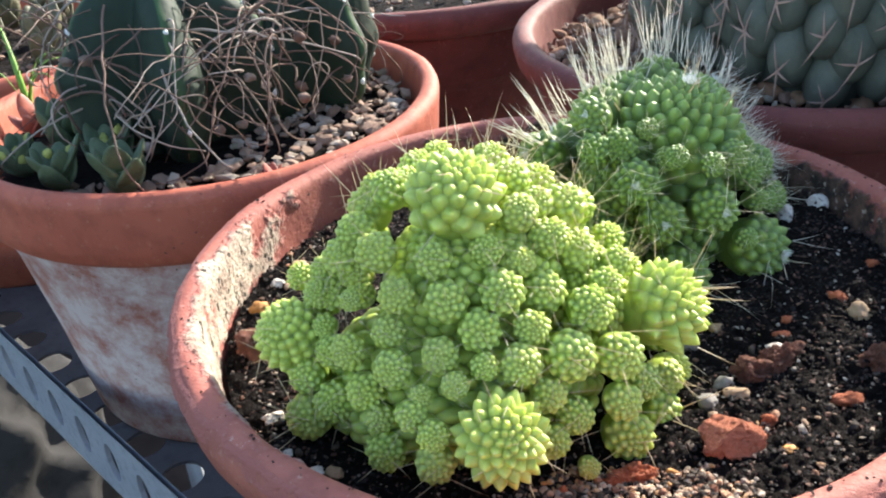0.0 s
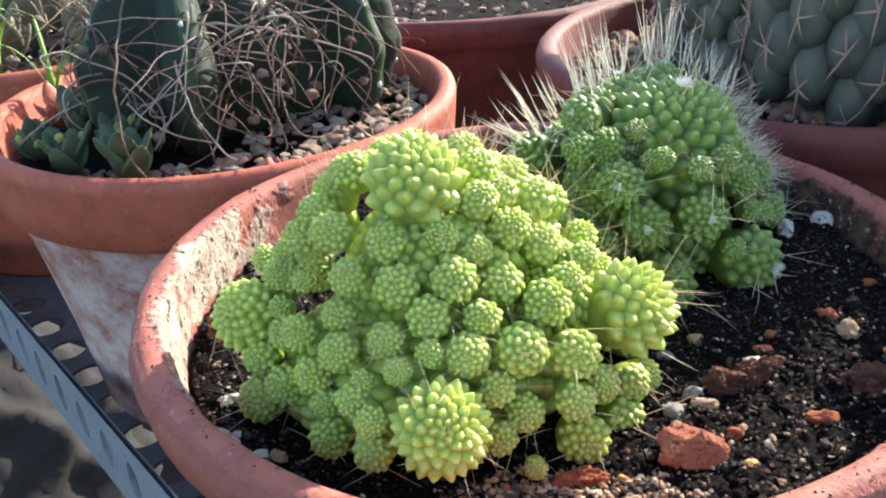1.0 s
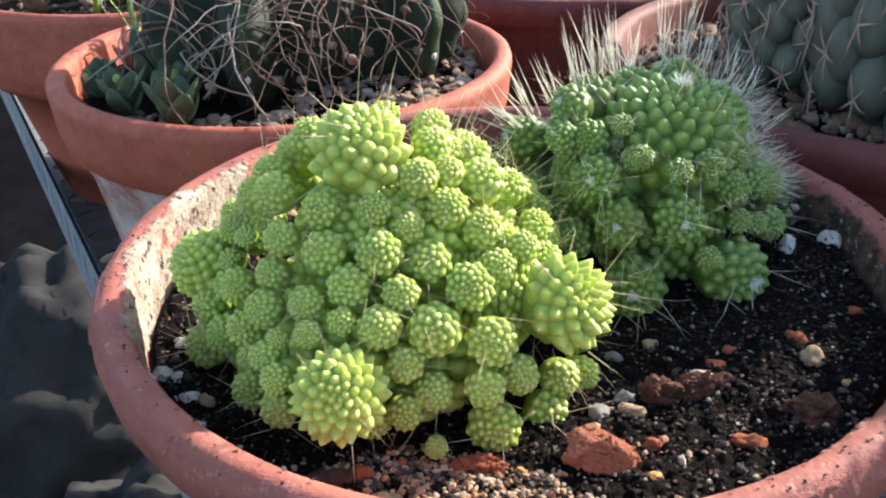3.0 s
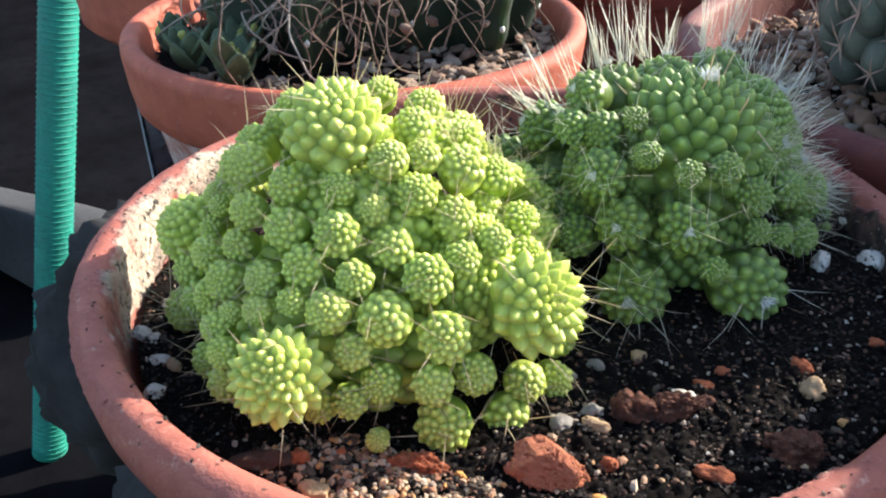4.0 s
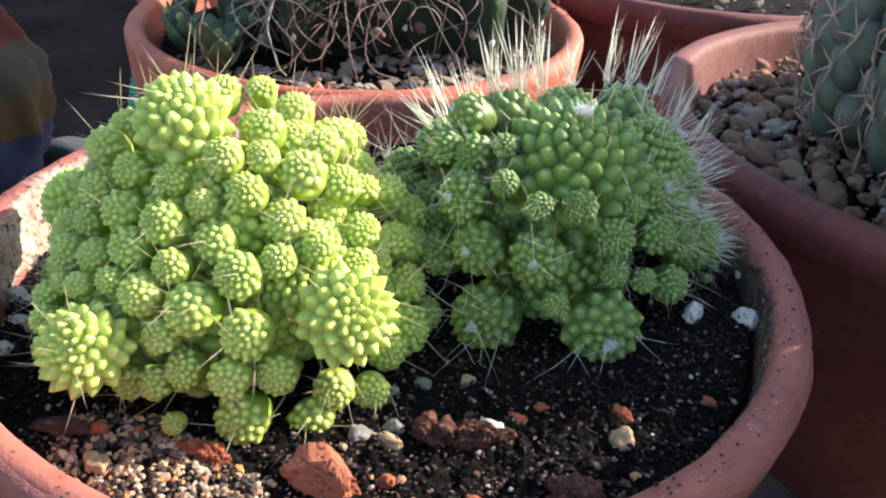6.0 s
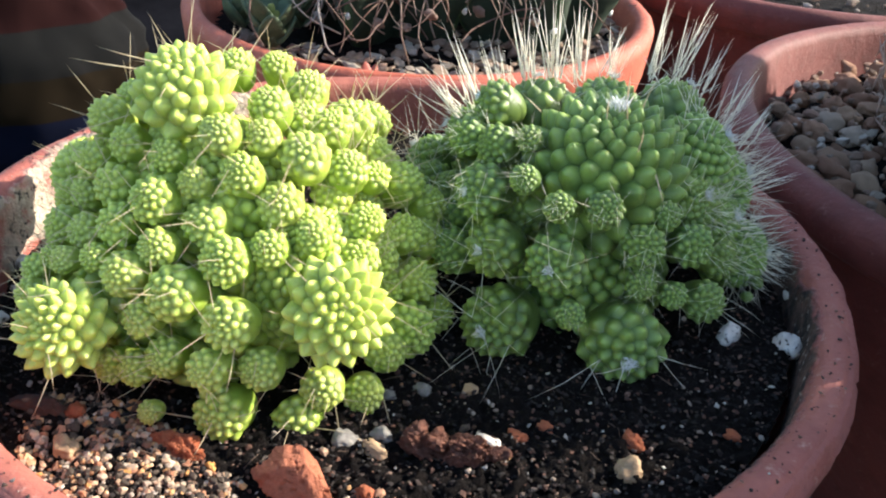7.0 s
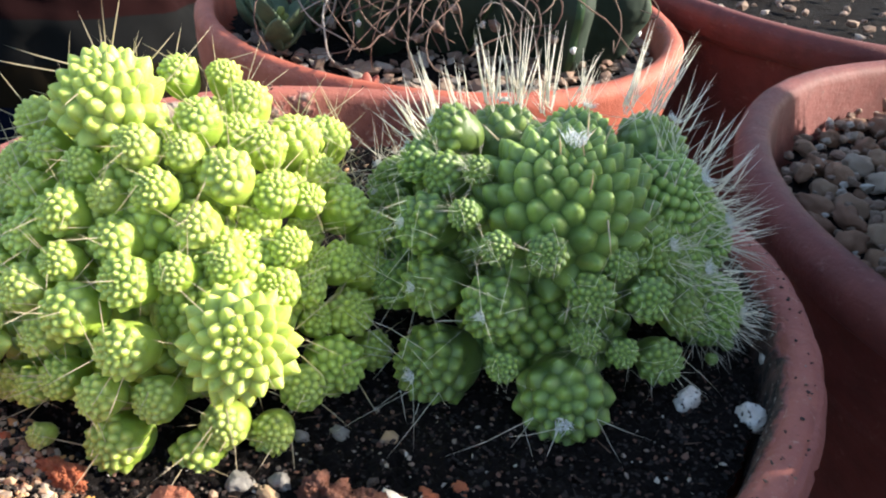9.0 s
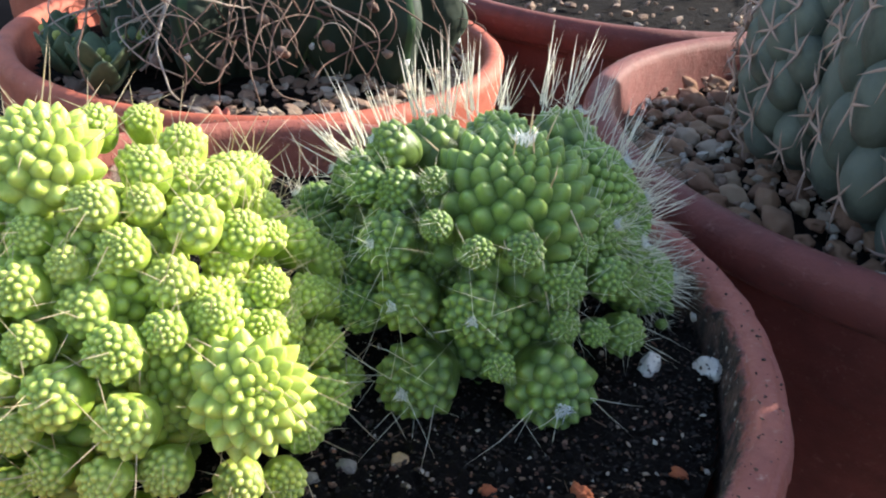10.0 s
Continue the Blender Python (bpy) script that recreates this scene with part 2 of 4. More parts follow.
PERLITE = pumice_mat()
GREYSTONE = plain("grey_pebble", (0.26, 0.24, 0.21), (0.17, 0.15, 0.13), 420, 0.85, 0.6, 0.0004)
TANSTONE = plain("tan_pebble", (0.48, 0.32, 0.18), (0.32, 0.2, 0.11), 420, 0.85, 0.6, 0.0004)
ORANGESTONE = plain("orange_pebble", (0.62, 0.31, 0.08), (0.5, 0.2, 0.05), 400, 0.7, 0.4, 0.0003)
RUST = plain("rust_clay", (0.50, 0.145, 0.06), (0.30, 0.08, 0.036), 500, 0.95, 0.8, 0.0006)
BRICK = plain("brick_red", (0.62, 0.215, 0.115), (0.48, 0.15, 0.075), 700, 0.95, 0.9, 0.0007)
FIBRE = plain("root_fibre", (0.16, 0.10, 0.07), (0.07, 0.045, 0.03), 500, 0.9, 0.2)
BARK = plain("bark", (0.10, 0.045, 0.03), (0.05, 0.025, 0.018), 350, 0.9, 0.9, 0.0008)
CLINKER = plain("clinker", (0.32, 0.125, 0.075), (0.14, 0.06, 0.04), 520, 0.95, 1.0, 0.001)
CHIPS = plain("gravel_chips", (0.4, 0.3, 0.22), (0.26, 0.18, 0.13), 400, 0.9, 0.6, 0.0005, True,
              [(0.0, (0.13, 0.075, 0.05)), (0.3, (0.29, 0.20, 0.14)), (0.55, (0.24, 0.13, 0.09)), (0.8, (0.36, 0.29, 0.22)), (1.0, (0.52, 0.46, 0.39))])
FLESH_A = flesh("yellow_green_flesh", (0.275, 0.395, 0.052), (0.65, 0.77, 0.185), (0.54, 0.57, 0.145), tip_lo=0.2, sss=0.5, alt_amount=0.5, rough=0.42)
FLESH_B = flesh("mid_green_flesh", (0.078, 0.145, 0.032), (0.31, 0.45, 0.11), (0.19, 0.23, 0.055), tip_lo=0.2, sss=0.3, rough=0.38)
FLESH_C = flesh("blue_green_flesh", (0.055, 0.066, 0.050), (0.155, 0.168, 0.130), (0.09, 0.10, 0.08), 0.75, 0.0, 0.0, 0.35)
# dark green skin, darkened past its own tone for shade among the stems
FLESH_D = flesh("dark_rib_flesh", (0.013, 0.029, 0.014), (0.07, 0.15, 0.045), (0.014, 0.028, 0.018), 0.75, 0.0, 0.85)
SPINE = translucent(plain("ivory_spine", (0.80, 0.70, 0.50), (0.66, 0.54, 0.35), 900, 0.35, 0.0), 0.45)
BRISTLE = translucent(plain("white_bristle", (0.97, 0.94, 0.86), (0.94, 0.88, 0.74), 900, 0.35, 0.0), 0.55)
PINKSPINE = plain("pink_tan_spine", (0.50, 0.34, 0.27), (0.38, 0.24, 0.19), 700, 0.6, 0.0)
WOOL = plain("white_wool", (0.85, 0.85, 0.82), (0.75, 0.75, 0.72), 40, 0.9, 0.0)
DRY = plain("dry_stem", (0.30, 0.20, 0.15), (0.20, 0.12, 0.09), 300, 0.9, 0.5, 0.0004, False,
            [(0.0, (0.09, 0.05, 0.04)), (0.45, (0.17, 0.105, 0.08)), (0.75, (0.28, 0.21, 0.165)), (1.0, (0.46, 0.41, 0.36))])
LEAF = plain("succulent_leaf", (0.10, 0.14, 0.07), (0.055, 0.085, 0.045), 200, 0.65, 0.2, 0.0003)
LEAF_RED = plain("red_leaf", (0.42, 0.10, 0.06), (0.30, 0.08, 0.05), 200, 0.55, 0.2, 0.0003)
LEAF_PALE = plain("pale_leaf", (0.15, 0.14, 0.075), (0.085, 0.08, 0.045), 200, 0.6, 0.3, 0.0004)
GRASS = plain("grass_blade", (0.20, 0.38, 0.06), (0.14, 0.28, 0.04), 120, 0.5, 0.1, 0.0003)
BUDS = plain("yellow_bud", (0.42, 0.42, 0.10), (0.28, 0.30, 0.07), 500, 0.7, 0.5, 0.0004)
STEEL = plain("grey_painted_steel", (0.36, 0.38, 0.42), (0.28, 0.30, 0.34), 45, 0.5, 0.15, 0.0004, metal=0.2)
PLATE = plain("dusty_dark_plate", (0.17, 0.17, 0.18), (0.11, 0.11, 0.12), 30, 0.8, 0.3, 0.0006)
TEAL = plain("teal_mesh_wrap", (0.008, 0.26, 0.19), (0.006, 0.18, 0.14), 30, 0.6, 0.4, 0.001)
# dusty grey plastic; the gloom below the shelf is put into its colour
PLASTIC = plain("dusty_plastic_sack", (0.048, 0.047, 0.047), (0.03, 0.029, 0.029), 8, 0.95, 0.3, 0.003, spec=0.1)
GROUND = plain("black_weed_mat", (0.010, 0.010, 0.012), (0.005, 0.005, 0.006), 4, 1.0, 0.6, 0.004, spec=0.0)
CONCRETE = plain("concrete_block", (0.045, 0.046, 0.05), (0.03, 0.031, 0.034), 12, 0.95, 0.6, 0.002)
PEBBLES = plain("river_gravel", (0.46, 0.32, 0.22), (0.30, 0.18, 0.12), 3, 1.0, 0.6, 0.0006, False,
                [(0.0, (0.17, 0.075, 0.045)), (0.3, (0.31, 0.17, 0.095)), (0.55, (0.24, 0.11, 0.065)), (0.85, (0.34, 0.22, 0.135)), (1.0, (0.44, 0.35, 0.27))])

# ---- ground and shelf ----
SHELF_Z = 0.0
vs, fs = [], []
for i in range(41):
    for j in range(41):
        x, y = (i - 20) * 2.0, (j - 20) * 2.0
        x, y = x * abs(x) / 40 * 4, y * abs(y) / 40 * 4
        vs.append((x, y, -0.80 + 0.012 * noise.noise(Vector((x * 3, y * 3, 0)))))
for i in range(40):
    for j in range(40):
        fs.append((i * 41 + j, (i + 1) * 41 + j, (i + 1) * 41 + j + 1, i * 41 + j + 1))
thing("ground", (0, 0, 0), "black woven weed mat on the ground below the shelf", "ground", kind="structure", me=to_mesh("ground", vs, fs, GROUND))

# the shelf's front edge runs along E_DIR through E_PT; the plate lies behind it
E_PT, E_DIR = Vector((-0.1995, 0.0871, SHELF_Z)), Vector((0.719, -0.695, 0)).normalized()
E_IN = Vector((0.695, 0.719, 0)).normalized()


def slab_with_holes(name, length, width, thick, pitch, hole, rows, mat, seg=10, skew=0.0):
    """A plate along x, from y = 0, with rows of oval holes cut right through it."""
    bm = bmesh.new()
    nx = int(length / pitch)
    cell_y = width / rows
    for i in range(nx):
        for j in range(rows):
            cx, cy = -length / 2 + (i + 0.5 + (0.5 if j % 2 and skew else 0.0)) * pitch, (j + 0.5) * cell_y
            hx, hy = pitch / 2, cell_y / 2
            outer, inner = [], []
            for k in range(seg * 4):
                a = 2 * math.pi * k / (seg * 4)
                c, s = math.cos(a), math.sin(a)
                f = 1 / max(abs(c), abs(s))
                outer.append((cx + hx * c * f, cy + hy * s * f))
                inner.append((cx + hole[0] * c, cy + hole[1] * s))
            rings = []
            for z, ring in ((0, outer), (0, inner), (-thick, inner), (-thick, outer)):
                rings.append([bm.verts.new((x, y, z)) for x, y in ring])
            for a, b in zip(rings, rings[1:]):
                for k in range(seg * 4):
                    q = (k + 1) % (seg * 4)
                    bm.faces.new((a[k], a[q], b[q], b[k]))
    bmesh.ops.recalc_face_normals(bm, faces=bm.faces)
    me = bpy.data.meshes.new(name)
    bm.to_mesh(me)
    bm.free()
    me.materials.append(mat)
    return me


edge_m = Matrix(((E_DIR.x, E_IN.x, 0, E_PT.x), (E_DIR.y, E_IN.y, 0, E_PT.y), (0, 0, 1, E_PT.z), (0, 0, 0, 1)))
shelf = thing("plant_shelf", (0, 0, 0), "dusty perforated steel shelf with a slotted grey edge", "shelf", kind="structure")
part("slotted_edge", slab_with_holes("slotted_edge", 1.196, 0.038, 0.002, 0.026, (0.0050, 0.0095), 1, STEEL), shelf, edge_m @ pose(0.0785, 0.002, -0.008, 90, 0, 0), "grey painted slotted angle standing on edge")
part("perforated_plate", slab_with_holes("perforated_plate", 1.2, 0.75, 0.0015, 0.030, (0.009, 0.009), 21, PLATE, 4, 1.0), shelf, edge_m @ pose(0.1, 0.003, 0.0), "dark dusty perforated plate")
# angle-section legs, set back under the plate, carry it
prof = [(0, 0), (0.038, 0), (0.038, 0.002), (0.002, 0.002), (0.002, 0.038), (0, 0.038)]
vs = [(x, y, z) for z in (-0.82, -0.003) for x, y in prof]
fs = [(k, (k + 1) % 6, 6 + (k + 1) % 6, 6 + k) for k in range(6)] + [(5, 4, 3, 2, 1, 0), (6, 7, 8, 9, 10, 11)]
leg_me = to_mesh("leg", vs, fs, STEEL)
for lx, ly, turn in ((-0.46, 0.22, 0), (0.66, 0.22, 90), (0.66, 0.72, 180), (-0.46, 0.72, 270)):
    part("leg", leg_me, shelf, edge_m @ pose(lx, ly, 0, 0, 0, turn))


# ---- pots ----
def pot(name, at, R, top, foot, label, mat, body_mat=None, collar=0.016, lip=0.010, base=0.62, seed=0.0, group="terracotta pots"):
    """A turned clay pot: a rolled lip on a collar, a tapering body with a thick wall, and a drain hole's floor."""
    ob = thing(name, at, label, "flower pot", group)
    rim = [(0.925 * R, top - collar - 0.001), (0.955 * R, top - collar), (0.975 * R, top - collar + 0.002), (0.988 * R, top - collar * 0.6 - lip * 0.3),
           (1.0 * R, top - lip * 0.62), (0.999 * R, top - lip * 0.42), (0.991 * R, top - lip * 0.20), (0.978 * R, top - 0.0006), (0.966 * R, top), (0.950 * R, top - 0.0002), (0.934 * R, top - 0.0006),
           (0.924 * R, top - 0.0016), (0.918 * R, top - 0.0035), (0.913 * R, top - 0.007), (0.904 * R, top - 0.014), (0.879 * R, top - 0.030), (0.85 * R, top - 0.045)]
    v, f = lathe(rim, 240, 0.0008, seed)
    part("rim", to_mesh("rim", v, f, mat), ob)
    wall = [(0.85 * R, top - 0.045), (0.56 * R, foot + 0.012), (0.02, foot + 0.010), (0.004, foot + 0.010), (0.004, foot), (0.02, foot), (base * R, foot), (base * R + 0.002, foot + 0.003),
            ((base * 0.62 + 0.36) * R, foot + (top - foot) * 0.35), ((base * 0.3 + 0.665) * R, foot + (top - foot) * 0.68), (0.923 * R, top - collar - 0.003), (0.925 * R, top - collar - 0.001)]
    v, f = lathe(wall, 128, 0.0008, seed + 5)
    part("body", to_mesh("body", v, f, body_mat or mat), ob)
    return ob


main_pot = pot("flower_pot", (0, 0, 0), 0.1, 0.13, SHELF_Z, "wide terracotta pot with a worn rim and lime crust inside", CLAY, seed=1.0)
left_pot = pot("flower_pot", (-0.1335, 0.1555, 0), 0.0984, 0.1255, SHELF_Z, "orange terracotta pot with a white-limed lower body", CLAY_ORANGE, CLAY_LIMED, 0.028, 0.008, 0.74, seed=11.0)
right_pot = pot("flower_pot", (0.121, 0.199, 0), 0.1236, 0.131, SHELF_Z, "large smooth reddish terracotta pot full of gravel", CLAY_SHADED, seed=21.0)
side_pot = pot("flower_pot", (-0.288, 0.285, 0), 0.1036, 0.126, SHELF_Z, "orange terracotta pot with a deep plain collar", CLAY_ORANGE, None, 0.045, 0.008, seed=31.0)
near_pot = pot("flower_pot", (0.222, -0.005, 0), 0.1, 0.13, SHELF_Z, "terracotta pot beside the wide one", CLAY, seed=51.0)
rear_pot = pot("flower_pot", (-0.055, 0.372, 0), 0.125, 0.130, SHELF_Z, "dark red terracotta pot, its clay darkened for the shade it stands in", CLAY_SHADED, seed=41.0)


def crust(parent, a0, a1, seed, name, label, mat, start, bias):
    """A grainy shell of lime scale on the inside of the pot's rim; where the scale is gone it dips under the clay."""
    keys = [(0.0992, 0.1262), (0.0978, 0.1294), (0.0966, 0.1300), (0.0950, 0.1298), (0.0934, 0.1294), (0.0924, 0.1284), (0.0918, 0.1265), (0.0913, 0.1230), (0.0904, 0.1160), (0.0888, 0.1060)]
    rows, n = 56, int((a1 - a0) * 200)
    verts, faces, scale = [], [], []
    for i in range(rows):
        w = i / (rows - 1) * (len(keys) - 1)
        k0 = min(len(keys) - 2, int(w))
        w -= k0
        r, z = keys[k0][0] * (1 - w) + keys[k0 + 1][0] * w, keys[k0][1] * (1 - w) + keys[k0 + 1][1] * w
        for k in range(n):
            f = k / (n - 1)
            a = a0 + (a1 - a0) * f
            v = Vector((r * math.cos(a), r * math.sin(a), z))
            d0 = uneven(v, 0.0008, 1.0)
            q = v * 100 + Vector((seed, 0, 0))
            grain = 0.5 * noise.noise(v * 900) + 0.5 * noise.noise(v * 2100)
            patch = 0.8 * noise.noise(q * 0.9) + 0.5 * noise.noise(q * 2.4) + 0.35 * noise.noise(q * 6.0)
            ends = min(1.0, 4.0 * min(f, 1 - f))
            rows_in = min(1.0, max(0.0, i / rows - start) / 0.42) * min(1.0, (rows - 1 - i) / (0.10 * rows))
            keep = 0.8 * patch + (1.25 - 0.55 * max(0.0, f - 0.6) / 0.4) * ends * rows_in - bias
            scale.append(max(0.0, min(1.0, keep * 1.1)))
            d = d0 - (max(-0.0012, min(0.0006, keep * 0.0016)) + (0.00042 * grain if keep > 0 else 0.0))
            verts.append(((r + d) * math.cos(a), (r + d) * math.sin(a), z + d0 * 0.5 + (d0 - d) * 0.5))
    for i in range(rows - 1):
        for k in range(n - 1):
            faces.append((i * n + k, i * n + k + 1, (i + 1) * n + k + 1, (i + 1) * n + k))
    part(name, to_mesh(name, verts, faces, mat, True, scale), parent, None, label)


crust(main_pot, radians(142), radians(244), 3.0, "lime_crust", "flaking cream lime crust with dark specks", CRUST, 0.10, 0.62)
crust(main_pot, radians(-100), radians(150), 8.0, "soil_smear", "dried dark soil smeared on the clay", DIRT, 0.34, 0.62)

# ---- cacti ----
GOLD = 2.399963


def tubercle_places(n, tmax, seed, root):
    """Spiral places on a unit head: position, axis and base radius of each tubercle, from the crown down."""
    rnd = random.Random(seed)
    space = math.sqrt(2 * math.pi * (1 - math.cos(tmax)) / n)
    out = []
    for i in range(n):
        th = math.acos(1 - (1 - math.cos(tmax)) * (i + 0.5) / n)
        grow = 1.20 * (th / tmax) ** 0.42
        th = tmax * (th / tmax) ** 1.42
        ph = i * GOLD + rnd.uniform(-0.05, 0.05)
        d = Vector((math.sin(th) * math.cos(ph), math.sin(th) * math.sin(ph), math.cos(th)))
        toward = Vector((-math.cos(th) * math.cos(ph), -math.cos(th) * math.sin(ph), math.sin(th)))
        axis = (d + toward * 0.18 * math.sin(th) + Vector((rnd.uniform(-1, 1), rnd.uniform(-1, 1), rnd.uniform(-1, 1))) * 0.06).normalized()
        p = Vector((d.x, d.y, d.z if d.z > 0 else d.z * root))
        out.append((p, axis, space * grow * rnd.uniform(0.94, 1.06), th))
    return out


def head_mesh(name, places, mat, tall, wide, point, root, rings=5, per=9, fade=0.45, sweep=0.12):
    """A cactus head of unit radius, crown along +z: a smooth body that narrows to its root, set with swelling tubercles."""
    top = max(q[2] for q in places) * tall
    verts, faces, tip = [], [], []
    last = places[-1][3]
    nu, nv = 28, 18
    for j in range(nv + 1):
        th = math.pi * (0.004 + 0.97 * j / nv)
        for k in range(nu):
            ph = 2 * math.pi * k / nu
            z = math.cos(th)
            verts.append(Vector((math.sin(th) * math.cos(ph), math.sin(th) * math.sin(ph), z if z > 0 else z * root)) * (1 - top * (1 - 0.9 * fade * min(1.0, th / last) ** 2)))
            tip.append(0.0)
    for j in range(nv):
        for k in range(nu):
            q = (k + 1) % nu
            faces.append((j * nu + k, (j + 1) * nu + k, (j + 1) * nu + q, j * nu + q))
    verts.append(Vector((0, 0, 0)))
    tip.append(0.0)
    heart = len(verts) - 1
    faces.append((0, 1, heart))
    for i, (p, axis, space, th) in enumerate(places):
        low = 1 - fade * min(1.0, th / last) ** 2
        h, wd = space * tall, space * wide
        foot = p * (1 - top * (1 - 0.9 * fade * (th / last) ** 2) - 0.02)
        a1 = axis.orthogonal().normalized()
        b1 = axis.cross(a1)
        up = Vector((0, 0, 1)) - axis * axis.z
        o = len(verts)
        for r in range(rings):
            t = (r / (rings - 0.35)) ** 0.9
            rho = wd * ((1 - point) * math.sqrt(max(0.0, 1 - t * t)) + point * (1 - t))
            c = foot + axis * (h * low * t) + up * (sweep * h * t * t)
            for k in range(per):
                f = 2 * math.pi * (k + 0.5 * (r % 2)) / per
                verts.append(c + (a1 * math.cos(f) + b1 * math.sin(f)) * rho)
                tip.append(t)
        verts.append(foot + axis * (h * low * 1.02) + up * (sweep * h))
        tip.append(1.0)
        faces.append((o, o + 1, heart))
        for r in range(rings - 1):
            for k in range(per):
                q = (k + 1) % per
                if r % 2:
                    faces.append((o + r * per + k, o + r * per + q, o + (r + 1) * per + q))
                    faces.append((o + r * per + k, o + (r + 1) * per + q, o + (r + 1) * per + k))
                else:
                    faces.append((o + r * per + k, o + r * per + q, o + (r + 1) * per + k))
                    faces.append((o + r * per + q, o + (r + 1) * per + q, o + (r + 1) * per + k))
        for k in range(per):
            faces.append((o + (rings - 1) * per + k, o + (rings - 1) * per + (k + 1) % per, o + rings * per))
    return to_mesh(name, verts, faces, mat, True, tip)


def tips(places, seed, chance, per, length, splay, tall, tmin=0.0, tmax=9.0):
    """Spines from the tips of some tubercles, in units of the head's radius: base, direction, length."""
    rnd = random.Random(seed)
    top = max(q[2] for q in places) * tall
    out = []
    for p, axis, space, th in places:
        if th < tmin or th > tmax or rnd.random() > chance:
            continue
        for _ in range(rnd.randint(*per)):
            d = (axis + Vector((rnd.gauss(0, 1), rnd.gauss(0, 1), rnd.gauss(0, 1))) * splay).normalized()
            out.append((p * (1 - top) + axis * (space * tall * 0.95), d, rnd.uniform(*length)))
    return out


def coat(name, spines, radius, mat, seed):
    rnd = random.Random(seed)
    return spine_mesh(name, [(p, d, ln, radius * rnd.uniform(0.7, 1.15), Vector((rnd.gauss(0, 1), rnd.gauss(0, 1), rnd.gauss(0, 1))) * ln * 0.05) for p, d, ln in spines], mat)


NEEDLES = [spine_mesh("spine", [(Vector((0, 0, 0)), Vector((0, 0, 1)), 1.0, 0.016, Vector((0.03 * k - 0.06, 0.05 - 0.025 * k, 0)))], SPINE) for k in range(5)]


def needle(parent, p, d, ln, k, w=1.0):
    """One spine as a part of its own; the head's scale makes it as long as ln radii."""
    part("spine", NEEDLES[k % 5], parent, Matrix.Translation(p) @ d.to_track_quat("Z", "Y").to_matrix().to_4x4() @ Matrix.Diagonal((w, w, ln, 1)))


def aim(c, axis, r, spin=0.0):
    """The pose of a head: centre c, crown along axis, radius r."""
    q = axis.to_track_quat("Z", "Y").to_matrix().to_4x4()
    return Matrix.Translation(c) @ q @ Matrix.Rotation(spin, 4, "Z") @ Matrix.Diagonal((r, r, r, 1))


# small heads come in a few builds that differ in number and lean of their tubercles
SMALL_A, SMALL_B, BRISTLY, LONG_HAIR = [], [], [], []
for k in range(9):
    pl = tubercle_places(31 + 2 * k, 1.42 + 0.04 * (k % 4), 100 + k, 1.5)
    SMALL_A.append((head_mesh("offset", pl, FLESH_A, 0.57 + 0.06 * (k % 3), 0.57, 0.78, 1.5, 5, 9, 0.34 + 0.10 * (k % 4)), tips(pl, 200 + k, 0.14, (1, 1), (0.6, 2.1), 0.5, 0.55), None))
    pl = tubercle_places(36 + 2 * k, 1.62, 300 + k, 1.5)
    me_b = head_mesh("offset", pl, FLESH_B, 0.72, 0.57, 0.80, 1.5, 5, 9, 0.5)
    SMALL_B.append((me_b, [], coat("spine_coat", tips(pl, 400 + k, 0.40, (1, 2), (0.8, 2.3), 0.7, 0.62, 0.0, 0.95), 0.0080, BRISTLE, k)))
    BRISTLY.append((me_b, [], coat("bristle_coat", tips(pl, 500 + k, 0.20, (2, 4), (0.7, 1.4), 0.28, 0.58, 0.0, 1.5), 0.0085, BRISTLE, k)))
    pl = tubercle_places(130 + 6 * k, 2.2, 700 + k, 1.4)
    LONG_HAIR.append((head_mesh("offset", pl, FLESH_B, 0.80, 0.57, 0.2, 1.4), [], coat("bristle_coat", tips(pl, 600 + k, 0.30, (2, 4), (0.5, 1.0), 0.3, 0.85, 0.0, 1.7), 0.0075, BRISTLE, k)))

cactus_a = thing("clustering_cactus", (-0.015, -0.035, 0.112), "sunlit yellow-green clustering cactus of many small knobbly heads with sparse spines", "cactus", "clustering cacti")
cactus_b = thing("clustering_cactus", (0.036, 0.025, 0.112), "deeper green clustering cactus with one large head and white bristles", "cactus", "clustering cacti")
COUNT = [0]
WOOL_TUFT = coat("wool_tuft", [(Vector((0.13 * math.cos(q * GOLD) * math.sqrt(q / 50), 0.13 * math.sin(q * GOLD) * math.sqrt(q / 50), 0.84)), Vector((math.cos(q * 5.1), math.sin(q * 5.1), 0.9)).normalized(), 0.16 + 0.08 * math.sin(q)) for q in range(50)], 0.009, WOOL, 19)


